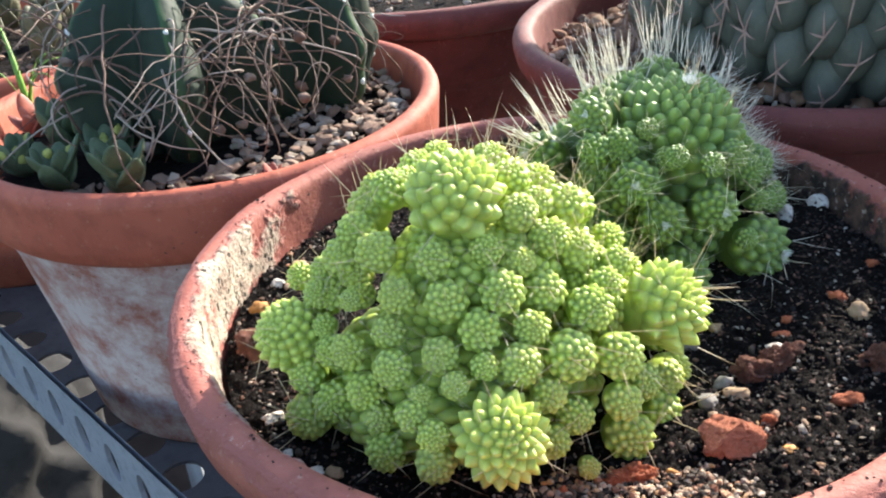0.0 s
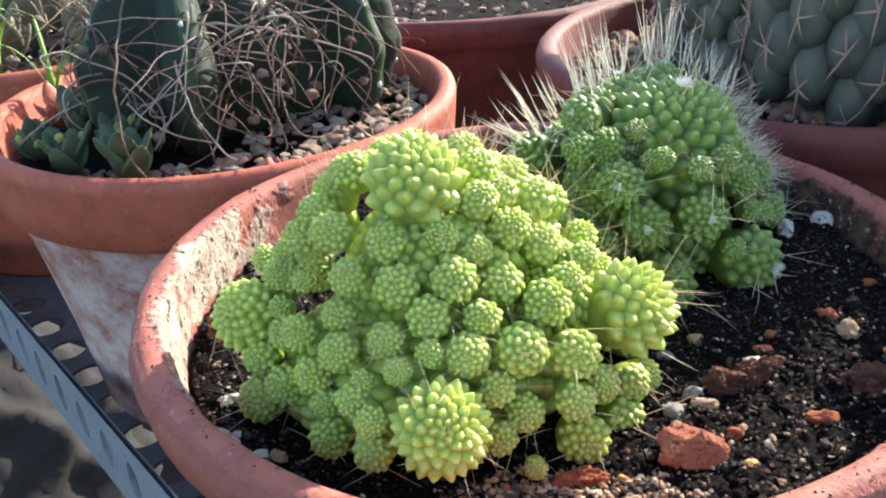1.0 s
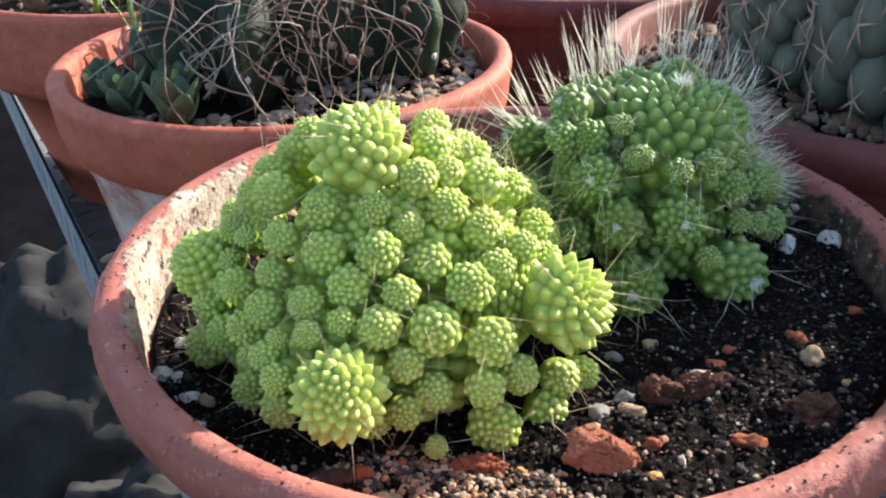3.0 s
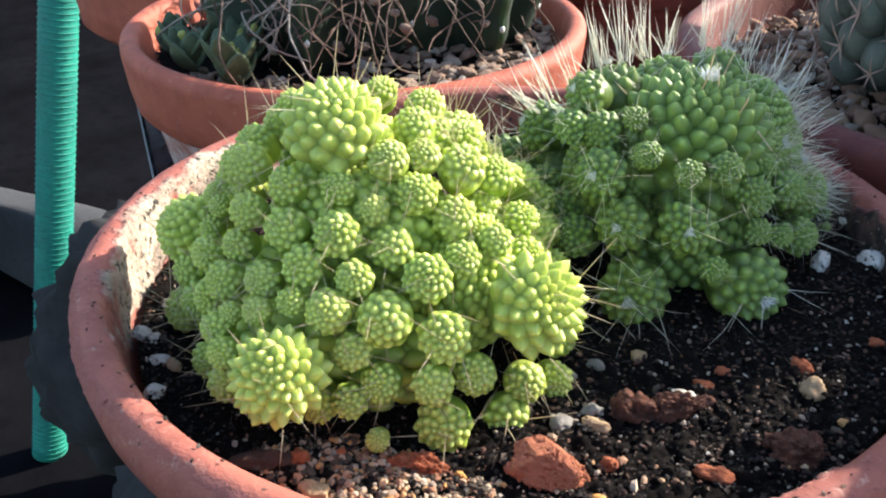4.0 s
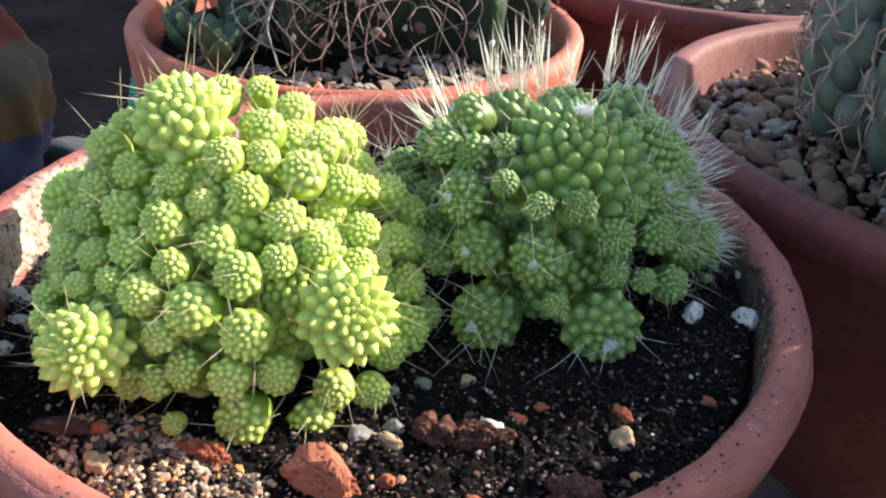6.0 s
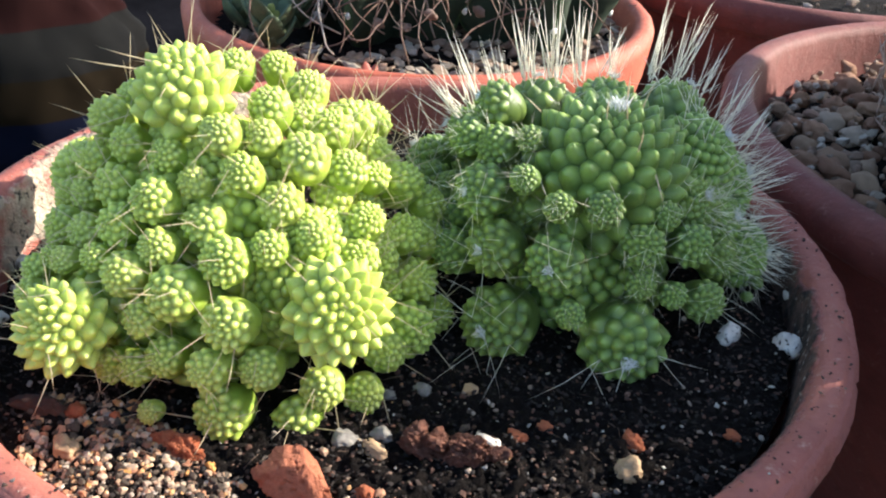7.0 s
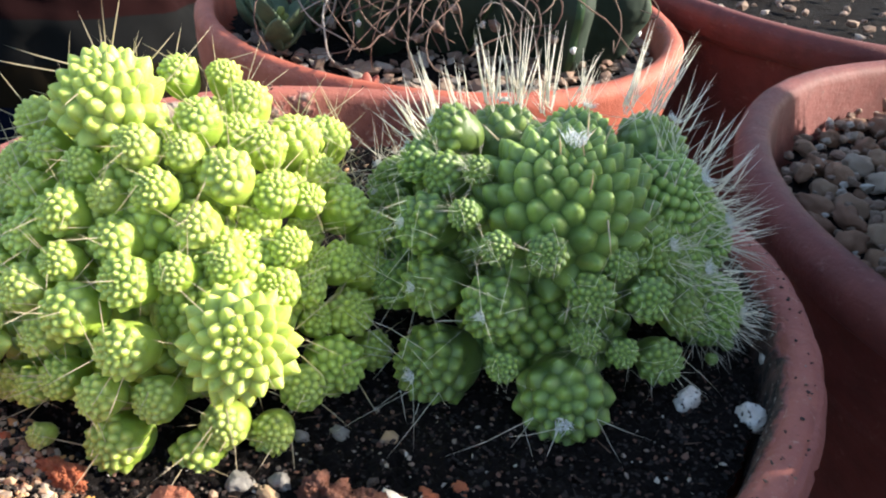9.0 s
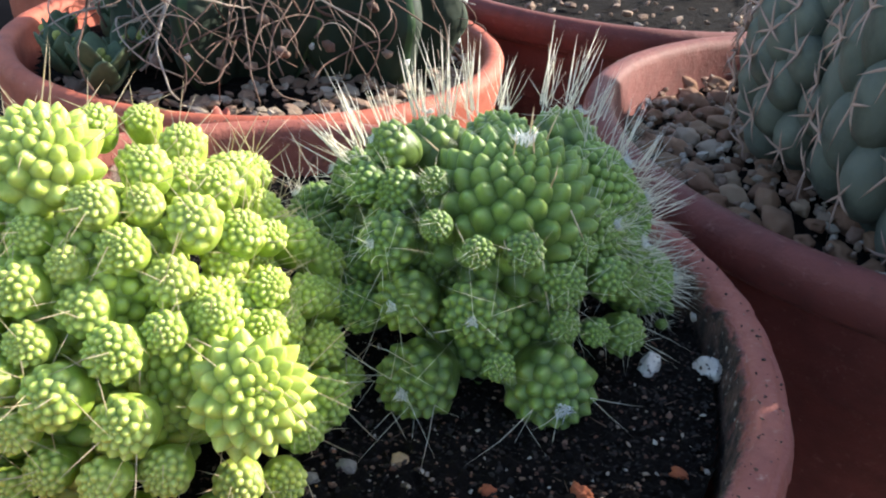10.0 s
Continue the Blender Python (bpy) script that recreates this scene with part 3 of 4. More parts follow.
def offset(plant, x, y, z, r, axis=None, kinds=None, label=""):
    """One head of a cluster: its centre, radius and the way its crown points."""
    c = Vector((x, y, z))
    o = plant.location
    if axis is None:
        # crowns lean out from the cluster's core and towards the open side of the pot
        if plant is cactus_a:
            root, open_side = Vector((-0.017 + 0.55 * (x + 0.017), -0.020, 0.116 + 0.42 * (z - 0.116))), Vector((0.035, -0.19, 0.235))
        else:
            root, open_side = Vector((0.036, 0.030, 0.118 + 0.75 * (z - 0.118))), Vector((0.12, -0.13, 0.20))
        axis = (c - root).normalized() * 0.62 + (open_side - c).normalized() * 0.38
    kinds = kinds or (SMALL_A if plant is cactus_a else SMALL_B)
    COUNT[0] += 1
    me, single, fur = kinds[COUNT[0] * 5 % len(kinds)]
    ob = part("offset", me, plant, aim(c - o, Vector(axis).normalized(), r * (1.09 if plant is cactus_a else 1.08), COUNT[0] * 1.7), label)
    for i, (p, d, ln) in enumerate(single):
        needle(ob, p, d, ln, i + COUNT[0], 1.05)
    if plant is cactus_b and r > 0.0055:
        tagged(part("wool_tuft", WOOL_TUFT, ob, None, "white wool on the crown"), kind="stuff")
    if fur:
        tagged(part(fur.name, fur, ob), kind="stuff")
    return ob


def big_head(plant, c, r, axis, n, tmax, seed, mat, tall, wide, point, root, label, spine):
    pl = tubercle_places(n, tmax, seed, root)
    ob = part("head", head_mesh("head", pl, mat, tall, wide, point, root, 7, 12, 0.3, 0.20), plant, aim(Vector(c) - plant.location, Vector(axis).normalized(), r, seed), label)
    for i, (p, d, ln) in enumerate(tips(pl, seed + 50, *spine, tall)):
        needle(ob, p, d, ln, i, 0.6)
    return ob, pl


def core(plant, c, size, mat, seed):
    pl = tubercle_places(420, 2.6, seed, 1.0)
    part("stem", head_mesh("stem", pl, mat, 0.6, 0.58, 0.1, 1.0), plant, Matrix.Translation(Vector(c) - plant.location) @ Matrix.Diagonal((*size, 1)))


core(cactus_a, (-0.026, -0.036, 0.120), (0.034, 0.027, 0.020), FLESH_A, 1)
core(cactus_a, (-0.022, -0.032, 0.143), (0.021, 0.018, 0.018), FLESH_A, 2)
core(cactus_a, (0.002, -0.028, 0.132), (0.012, 0.016, 0.016), FLESH_A, 4)
core(cactus_b, (0.034, 0.028, 0.124), (0.019, 0.020, 0.020), FLESH_B, 3)
core(cactus_b, (0.018, 0.020, 0.138), (0.013, 0.013, 0.015), FLESH_B, 5)
big_head(cactus_a, (-0.0247, -0.0352, 0.1645), 0.0116, (0.18, -0.34, 0.92), 58, 1.8, 11, FLESH_A, 0.95, 0.58, 0.60, 1.45, "large crowning head with blunt tubercles", (0.20, (1, 1), (0.5, 1.5), 0.4))
big_head(cactus_a, (0.0186, -0.0361, 0.1352), 0.0119, (0.68, -0.42, 0.60), 58, 1.62, 12, FLESH_A, 1.12, 0.60, 0.74, 1.5, "large head leaning out with pointed tubercles", (0.26, (1, 1), (0.4, 1.0), 0.4))
big_head(cactus_a, (-0.0177, -0.0705, 0.1300), 0.0105, (0.27, -0.74, 0.62), 70, 1.9, 13, FLESH_A, 1.12, 0.60, 0.70, 1.35, "large low head with pointed tubercles", (0.10, (1, 1), (0.4, 0.8), 0.4))
offset(cactus_a, -0.0411, -0.0425, 0.1564, 0.0047)
offset(cactus_a, -0.0297, -0.0453, 0.1554, 0.0042)
offset(cactus_a, -0.0188, -0.0442, 0.1563, 0.0035)
offset(cactus_a, -0.0122, -0.0432, 0.1526, 0.0035)
offset(cactus_a, -0.0118, -0.0371, 0.1608, 0.0042)
offset(cactus_a, -0.0079, -0.0301, 0.1594, 0.0038)
offset(cactus_a, -0.0057, -0.0370, 0.1545, 0.0046)
offset(cactus_a, -0.0373, -0.0489, 0.1498, 0.0041)
offset(cactus_a, -0.0272, -0.0505, 0.1489, 0.0048)
offset(cactus_a, -0.0162, -0.0496, 0.1496, 0.0050)
offset(cactus_a, -0.0017, -0.0250, 0.1556, 0.0055)
offset(cactus_a, 0.0019, -0.0173, 0.1515, 0.0046)
offset(cactus_a, -0.0066, -0.0135, 0.1566, 0.0045)
offset(cactus_a, -0.0170, -0.0104, 0.1612, 0.0046)
offset(cactus_a, -0.0129, -0.0240, 0.1623, 0.0045)
offset(cactus_a, -0.0288, -0.0086, 0.1622, 0.0040)
offset(cactus_a, 0.0002, -0.0328, 0.1487, 0.0049)
offset(cactus_a, -0.0075, -0.0446, 0.1462, 0.0048)
offset(cactus_a, -0.0107, -0.0534, 0.1433, 0.0040)
offset(cactus_a, -0.0209, -0.0547, 0.1443, 0.0046)
offset(cactus_a, -0.0290, -0.0573, 0.1405, 0.0040)
offset(cactus_a, -0.0204, -0.0609, 0.1401, 0.0030)
offset(cactus_a, -0.0133, -0.0594, 0.1389, 0.0045)
offset(cactus_a, -0.0033, -0.0557, 0.1377, 0.0054)
offset(cactus_a, 0.0015, -0.0471, 0.1431, 0.0052)
offset(cactus_a, 0.0055, -0.0403, 0.1445, 0.0040)
offset(cactus_a, 0.0091, -0.0326, 0.1454, 0.0037)
offset(cactus_a, 0.0070, -0.0513, 0.1340, 0.0055)
offset(cactus_a, -0.0081, -0.0598, 0.1317, 0.0040)
offset(cactus_a, -0.0262, -0.0641, 0.1382, 0.0029)
offset(cactus_a, -0.0331, -0.0635, 0.1355, 0.0025)
offset(cactus_a, -0.0387, -0.0571, 0.1377, 0.0042)
offset(cactus_a, -0.0395, -0.0504, 0.1422, 0.0038)
offset(cactus_a, -0.0483, -0.0495, 0.1374, 0.0042)
offset(cactus_a, -0.0472, -0.0458, 0.1472, 0.0026)
offset(cactus_a, -0.0351, -0.0655, 0.1327, 0.0035)
offset(cactus_a, -0.0309, -0.0695, 0.1308, 0.0034)
offset(cactus_a, -0.0076, -0.0626, 0.1221, 0.0039)
offset(cactus_a, -0.0027, -0.0591, 0.1255, 0.0041)
offset(cactus_a, 0.0071, -0.0568, 0.1266, 0.0043)
offset(cactus_a, 0.0122, -0.0491, 0.1253, 0.0043)
offset(cactus_a, 0.0192, -0.0404, 0.1194, 0.0044)
offset(cactus_a, 0.0225, -0.0326, 0.1154, 0.0046)
offset(cactus_a, 0.0086, -0.0553, 0.1164, 0.0059)
offset(cactus_a, 0.0173, -0.0449, 0.1130, 0.0055)
offset(cactus_a, -0.0006, -0.0652, 0.1169, 0.0025)
offset(cactus_a, -0.0531, -0.0352, 0.1425, 0.0040)
offset(cactus_a, -0.0461, -0.0391, 0.1444, 0.0033)
offset(cactus_a, -0.0544, -0.0412, 0.1381, 0.0030)
offset(cactus_a, -0.0527, -0.0458, 0.1348, 0.0038)
offset(cactus_a, -0.0592, -0.0445, 0.1280, 0.0044)
offset(cactus_a, -0.0529, -0.0493, 0.1242, 0.0050)
offset(cactus_a, -0.0451, -0.0542, 0.1304, 0.0044)
offset(cactus_a, -0.0423, -0.0582, 0.1262, 0.0034)
offset(cactus_a, -0.0415, -0.0612, 0.1201, 0.0046)
offset(cactus_a, -0.0310, -0.0693, 0.1236, 0.0043)
offset(cactus_a, -0.0596, -0.0472, 0.1189, 0.0055)
offset(cactus_a, -0.0495, -0.0351, 0.1514, 0.0047)
offset(cactus_a, -0.0440, -0.0247, 0.1579, 0.0051)
offset(cactus_a, -0.0544, -0.0303, 0.1455, 0.0040)
offset(cactus_a, -0.0617, -0.0246, 0.1411, 0.0036)
offset(cactus_a, -0.0333, -0.0162, 0.1628, 0.0045)
offset(cactus_a, -0.0124, -0.0028, 0.1527, 0.0059)
offset(cactus_a, -0.0070, -0.0011, 0.1467, 0.0048)
offset(cactus_a, 0.0028, -0.0104, 0.1481, 0.0036)
offset(cactus_a, -0.0017, -0.0083, 0.1375, 0.0043)
offset(cactus_a, 0.0084, -0.0067, 0.1354, 0.0046)
offset(cactus_a, 0.0075, 0.0007, 0.1310, 0.0051)
offset(cactus_a, 0.0105, -0.0166, 0.1344, 0.0042)
offset(cactus_a, 0.0122, -0.0073, 0.1255, 0.0053)
offset(cactus_a, 0.0171, -0.0146, 0.1192, 0.0065)
offset(cactus_a, 0.0035, -0.0296, 0.1446, 0.0042)
offset(cactus_a, 0.0090, -0.0190, 0.1435, 0.0042)
offset(cactus_a, 0.0100, -0.0136, 0.1255, 0.0042)
offset(cactus_a, -0.0216, 0.0120, 0.1456, 0.0058)
big_head(cactus_a, (-0.0630, -0.0385, 0.1345), 0.0090, (-0.50, -0.55, 0.66), 84, 1.9, 14, FLESH_A, 0.80, 0.56, 0.50, 1.5, "pale large head against the pot's crusted side", (0.10, (1, 1), (0.4, 0.9), 0.4))
offset(cactus_a, -0.0387, -0.0280, 0.1636, 0.0046)
offset(cactus_a, -0.0462, -0.0330, 0.1562, 0.0046)
offset(cactus_a, -0.0422, -0.0220, 0.1610, 0.0040)
offset(cactus_a, -0.0557, -0.0360, 0.1432, 0.0036)
offset(cactus_a, -0.0352, -0.0260, 0.1631, 0.0045)
offset(cactus_a, -0.0560, -0.0285, 0.1370, 0.0042)
offset(cactus_a, -0.0620, -0.0305, 0.1330, 0.0042)
offset(cactus_a, -0.0520, -0.0270, 0.1440, 0.0044)
offset(cactus_a, -0.0470, -0.0360, 0.1480, 0.0040)
offset(cactus_a, 0.0014, 0.0000, 0.1425, 0.0050)
offset(cactus_a, 0.0041, 0.0050, 0.1362, 0.0048)
offset(cactus_a, -0.0089, 0.0040, 0.1418, 0.0046)
offset(cactus_a, 0.0069, -0.0120, 0.1360, 0.0042)
# heads of the far side, seen in part over the ridge
offset(cactus_a, -0.0330, -0.0060, 0.1510, 0.0055)
offset(cactus_a, -0.0460, -0.0180, 0.1480, 0.0055)
offset(cactus_a, -0.0050, 0.0020, 0.1400, 0.0055)
offset(cactus_a, -0.0200, 0.0030, 0.1480, 0.0060)
offset(cactus_a, -0.0120, -0.0160, 0.1570, 0.0050)
offset(cactus_a, 0.0150, -0.0280, 0.1250, 0.0050)
offset(cactus_a, 0.0120, -0.0240, 0.1380, 0.0045)
offset(cactus_a, 0.0200, -0.0240, 0.1200, 0.0045)
offset(cactus_a, 0.0060, 0.0010, 0.1230, 0.0050)
offset(cactus_a, 0.0160, -0.0040, 0.1170, 0.0045)
offset(cactus_a, -0.0060, -0.0080, 0.1450, 0.0046)
offset(cactus_a, -0.0140, -0.0640, 0.1200, 0.0040)
offset(cactus_a, -0.0520, -0.0440, 0.1170, 0.0050)

main_b, pl_b = big_head(cactus_b, (0.0335, 0.0295, 0.1460), 0.0217, (0.16, -0.20, 0.96), 124, 2.0, 21, FLESH_B, 0.98, 0.62, 0.66, 1.15, "large domed head with thick pointed tubercles", (0.05, (1, 1), (0.2, 0.4), 0.3))
tagged(part("wool_tuft", coat("wool_tuft", [(Vector((0.13 * math.cos(q * GOLD) * math.sqrt(q / 120), 0.13 * math.sin(q * GOLD) * math.sqrt(q / 120), 0.88)), Vector((math.cos(q * 5.1), math.sin(q * 5.1), 1.1)).normalized(), 0.10 + 0.05 * math.sin(q)) for q in range(60)], 0.005, WOOL, 9), main_b, None, "white wool on the crown"), kind="stuff")
offset(cactus_b, 0.0450, 0.0113, 0.1493, 0.0041)
offset(cactus_b, 0.0396, 0.0050, 0.1372, 0.0067)
offset(cactus_b, 0.0511, 0.0182, 0.1408, 0.0049)
offset(cactus_b, 0.0569, 0.0286, 0.1391, 0.0049)
offset(cactus_b, 0.0533, 0.0407, 0.1408, 0.0042)
offset(cactus_b, 0.0599, 0.0378, 0.1330, 0.0047)
offset(cactus_b, 0.0515, 0.0250, 0.1452, 0.0035)
offset(cactus_b, 0.0536, 0.0154, 0.1338, 0.0034)
offset(cactus_b, 0.0582, 0.0215, 0.1306, 0.0033)
offset(cactus_b, 0.0621, 0.0292, 0.1273, 0.0049)
offset(cactus_b, 0.0536, 0.0120, 0.1206, 0.0098)
offset(cactus_b, 0.0306, 0.0003, 0.1203, 0.0086)
offset(cactus_b, 0.0472, 0.0004, 0.1305, 0.0032)
offset(cactus_b, 0.0295, 0.0052, 0.1523, 0.0032)
offset(cactus_b, 0.0385, 0.0050, 0.1497, 0.0034)
offset(cactus_b, 0.0667, 0.0464, 0.1262, 0.0016)
offset(cactus_b, 0.0675, 0.0400, 0.1258, 0.0013)
offset(cactus_b, 0.0105, 0.0196, 0.1585, 0.0056, None, BRISTLY)
offset(cactus_b, -0.0023, 0.0279, 0.1447, 0.0072, None, BRISTLY)
offset(cactus_b, 0.0098, 0.0114, 0.1531, 0.0045, None, BRISTLY)
offset(cactus_b, 0.0167, 0.0127, 0.1529, 0.0050, None, BRISTLY)
offset(cactus_b, 0.0238, 0.0137, 0.1565, 0.0031, None, BRISTLY)
offset(cactus_b, 0.0275, 0.0085, 0.1503, 0.0033)
offset(cactus_b, 0.0196, 0.0050, 0.1458, 0.0064)
offset(cactus_b, 0.0035, 0.0150, 0.1367, 0.0045)
offset(cactus_b, 0.0090, 0.0111, 0.1322, 0.0058)
offset(cactus_b, 0.0259, 0.0025, 0.1360, 0.0067)
# the long-haired flank and the bristly ridge on the far side
offset(cactus_b, 0.0475, 0.0545, 0.1400, 0.0105, (0.75, 0.35, 0.55), LONG_HAIR)
offset(cactus_b, 0.0510, 0.0455, 0.1355, 0.0098, (0.85, 0.1, 0.5), LONG_HAIR)
offset(cactus_b, 0.0440, 0.0490, 0.1475, 0.0110, (0.65, 0.3, 0.7), LONG_HAIR)
offset(cactus_b, 0.0480, 0.0380, 0.1420, 0.0085, (0.85, 0.0, 0.6), LONG_HAIR)
offset(cactus_b, 0.0590, 0.0500, 0.1290, 0.0080, (0.9, 0.2, 0.3), LONG_HAIR)
offset(cactus_b, 0.0340, 0.0560, 0.1540, 0.0085, (0.2, 0.6, 0.8), BRISTLY)
offset(cactus_b, 0.0135, 0.0320, 0.1550, 0.0080, (-0.35, 0.25, 0.9), BRISTLY)
offset(cactus_b, 0.0230, 0.0450, 0.1540, 0.0085, (-0.15, 0.45, 0.9), BRISTLY)
offset(cactus_b, 0.0080, 0.0420, 0.1420, 0.0085, (-0.7, 0.6, 0.4), BRISTLY)
offset(cactus_b, 0.0000, 0.0300, 0.1340, 0.0080, (-0.9, 0.3, 0.3), BRISTLY)
offset(cactus_b, 0.0300, 0.0600, 0.1320, 0.0090, (0.0, 1.0, 0.3), BRISTLY)
# heads low in the seam between the two clusters
offset(cactus_b, -0.0125, 0.0262, 0.1340, 0.0072, (-0.6, -0.4, 0.7))
offset(cactus_b, -0.0060, 0.0190, 0.1330, 0.0058, (-0.5, -0.5, 0.7))
offset(cactus_b, 0.0150, 0.0030, 0.1300, 0.0055, (-0.4, -0.8, 0.4))
offset(cactus_a, 0.0000, -0.0195, 0.1460, 0.0048)

# tufts of long bristles on the crowns along the far ridge, fanning out from the plant's middle
rnd = random.Random(77)
ridge_spines = []
for x, y, z, count, full in ((-0.0045, 0.0240, 0.1500, 13, 0.95), (-0.0005, 0.0260, 0.1535, 12, 1.0), (0.0045, 0.0285, 0.1570, 7, 0.8), (0.0100, 0.0310, 0.1610, 13, 0.9), (0.0145, 0.0340, 0.1620, 16, 1.0), (0.0190, 0.0385, 0.1625, 14, 1.0), (0.0230, 0.0430, 0.1630, 7, 0.7), (0.0300, 0.0500, 0.1640, 12, 0.9), (0.0350, 0.0525, 0.1640, 13, 1.0), (0.0410, 0.0545, 0.1610, 9, 0.8), (0.0480, 0.0560, 0.1570, 9, 0.7), (0.0530, 0.0550, 0.1530, 8, 0.7), (0.0580, 0.0510, 0.1460, 8, 0.65), (0.0610, 0.0480, 0.1380, 7, 0.6)):
    at = Vector((x, y, z))
    way = ((at - Vector((0.030, 0.024, 0.136))).normalized() * 0.7 + Vector((0, 0, 0.85 if z > 0.15 else 0.15))).normalized()
    for _ in range(count):
        d = (way + Vector((rnd.gauss(0, 1), rnd.gauss(0, 1), rnd.gauss(0, 1))) * 0.15).normalized()
        ln = full * rnd.uniform(0.010, 0.0200)
        root_at = at - cactus_b.location + Vector((rnd.gauss(0, 1), rnd.gauss(0, 1), rnd.gauss(0, 1))) * 0.0011
        ridge_spines.append((root_at, d, ln, rnd.uniform(0.00011, 0.00019), Vector((rnd.gauss(0, 1), rnd.gauss(0, 1), 0.3)) * ln * 0.03))
tagged(part("bristle_coat", spine_mesh("bristle_coat", ridge_spines, BRISTLE), cactus_b, None, "long ivory bristles along the far ridge"), kind="stuff")

# ---- soil and stones of the wide pot ----
def soil_z(x, y):
    return 0.1138 + 0.07 * max(0.0, 0.6 * x + 0.8 * y) + 0.0011 * noise.noise(Vector((x * 60, y * 60, 0))) + 0.0009 * noise.noise(Vector((x * 190, y * 190, 4)))


def soil_disc(name, at, R, height, mat, label, n=120, fine=0.0012):
    verts, faces = [], []
    idx = {}
    for i in range(n + 1):
        for j in range(n + 1):
            x, y = (2 * i / n - 1) * R, (2 * j / n - 1) * R
            if math.hypot(x, y) <= R * 1.0001:
                idx[i, j] = len(verts)
                z = height(x, y) + fine * (noise.noise(Vector((x * 420, y * 420, 9))) + 0.6 * noise.noise(Vector((x * 900, y * 900, 2))))
                verts.append((x, y, z))
    for (i, j), a in idx.items():
        q = [idx.get((i + 1, j)), idx.get((i + 1, j + 1)), idx.get((i, j + 1))]
        if None not in q:
            faces.append((a, *q))
    return thing(name, at, label, "soil", kind="stuff", me=to_mesh(name, verts, faces, mat))


soil_disc("potting_soil", (0, 0, 0), 0.0885, soil_z, SOIL, "dark crumbly damp potting soil in the wide pot", 260, 0.0017)
rnd = random.Random(5)


def strew(count, R, pick, size, flat, height, bury=0.35):
    out = []
    while len(out) < count:
        x, y = rnd.uniform(-R, R), rnd.uniform(-R, R)
        if math.hypot(x, y) < R and pick(x, y):
            s = rnd.uniform(*size) * rnd.uniform(0.6, 1.0)
            out.append((x, y, height(x, y) + s * flat * (1 - 2 * bury), s, flat))
    return out


thing("soil_crumbs", (0, 0, 0), "small crumbs of bark, clay and grit on the soil", "soil crumbs", kind="stuff",
      me=scatter("soil_crumbs", strew(15000, 0.0875, lambda x, y: True, (0.00015, 0.0007), 0.5, lambda x, y: soil_z(x, y) + 0.0004), SOIL_BITS, 1, 0.55, 3))
thing("soil_clods", (0, 0, 0), "ragged black peat clods heaped over the soil", "soil clods", kind="stuff",
      me=scatter("soil_clods", strew(2600, 0.0872, lambda x, y: True, (0.0005, 0.0015), 0.6, lambda x, y: soil_z(x, y) - 0.0004), PEAT, 2, 0.30, 13))
in_grit = lambda x, y: math.hypot((x - 0.008) / 0.026, (y + 0.0755) / 0.013) + 0.5 * noise.noise(Vector((x * 120, y * 120, 1))) < 1.0
thing("grit", (0, 0, 0), "coarse tan, orange and cream grit spread on the soil", "grit", kind="stuff",
      me=scatter("grit", strew(1900, 0.087, in_grit, (0.0003, 0.0011), 0.8, soil_z, 0.2), GRIT, 1, 0.25, 4))
thing("grit", (0, 0, 0), "loose mixed grit near the pot's wall", "grit", kind="stuff",
      me=scatter("grit", strew(160, 0.087, lambda x, y: x > 0.02 and y < -0.02 or x < -0.05, (0.0005, 0.0013), 0.8, soil_z, 0.25), GRIT, 1, 0.25, 5))


# crumbs that lie on the rim's flat top
rim_crumbs = []
for k in range(260):
    a, r = rnd.uniform(-1.5, 1.2) if k < 170 else rnd.uniform(1.2, 4.6), rnd.uniform(0.0928, 0.0975)
    rim_crumbs.append((r * math.cos(a), r * math.sin(a), 0.1300, rnd.uniform(0.00018, 0.00055) * rnd.uniform(0.5, 1.0), 0.5))
thing("rim_crumbs", (0, 0, 0), "dark crumbs of soil scattered on the pot's rim", "soil crumbs", kind="stuff", me=scatter("rim_crumbs", rim_crumbs, SOIL_BITS, 1, 0.4, 15))

# hair roots and slivers of bark in the soil
fibres = []
for k in range(170):
    a, r = rnd.uniform(0, 6.283), 0.084 * math.sqrt(rnd.random())
    p = Vector((r * math.cos(a), r * math.sin(a), 0))
    p.z = soil_z(p.x, p.y) + rnd.uniform(0.0004, 0.0014)
    b = rnd.uniform(0, 6.283)
    d = Vector((math.cos(b), math.sin(b), rnd.uniform(-0.1, 0.35))).normalized()
    fibres.append((p, d, rnd.uniform(0.0015, 0.005), rnd.uniform(0.00006, 0.00014), Vector((rnd.gauss(0, 1), rnd.gauss(0, 1), 0)) * 0.0008))
thing("root_fibres", (0, 0, 0), "fine brown root fibres and slivers over the soil", "root fibres", kind="stuff", me=spine_mesh("root_fibres", fibres, FIBRE))


def pit(me, depth, scale, seed):
    """Small holes and crumbling edges in a stone's mesh."""
    normals = [v.normal.copy() for v in me.vertices]
    moved = []
    for v, nv in zip(me.vertices, normals):
        q = v.co * scale + Vector((seed, 0, 0))
        h = noise.noise(q) + 0.6 * noise.noise(q * 2.3)
        moved.extend(v.co - nv * (max(0.0, h - 0.25) * depth * 2.2 + depth * 0.35 * noise.noise(q * 4.0)))
    me.vertices.foreach_set("co", moved)
    me.update()


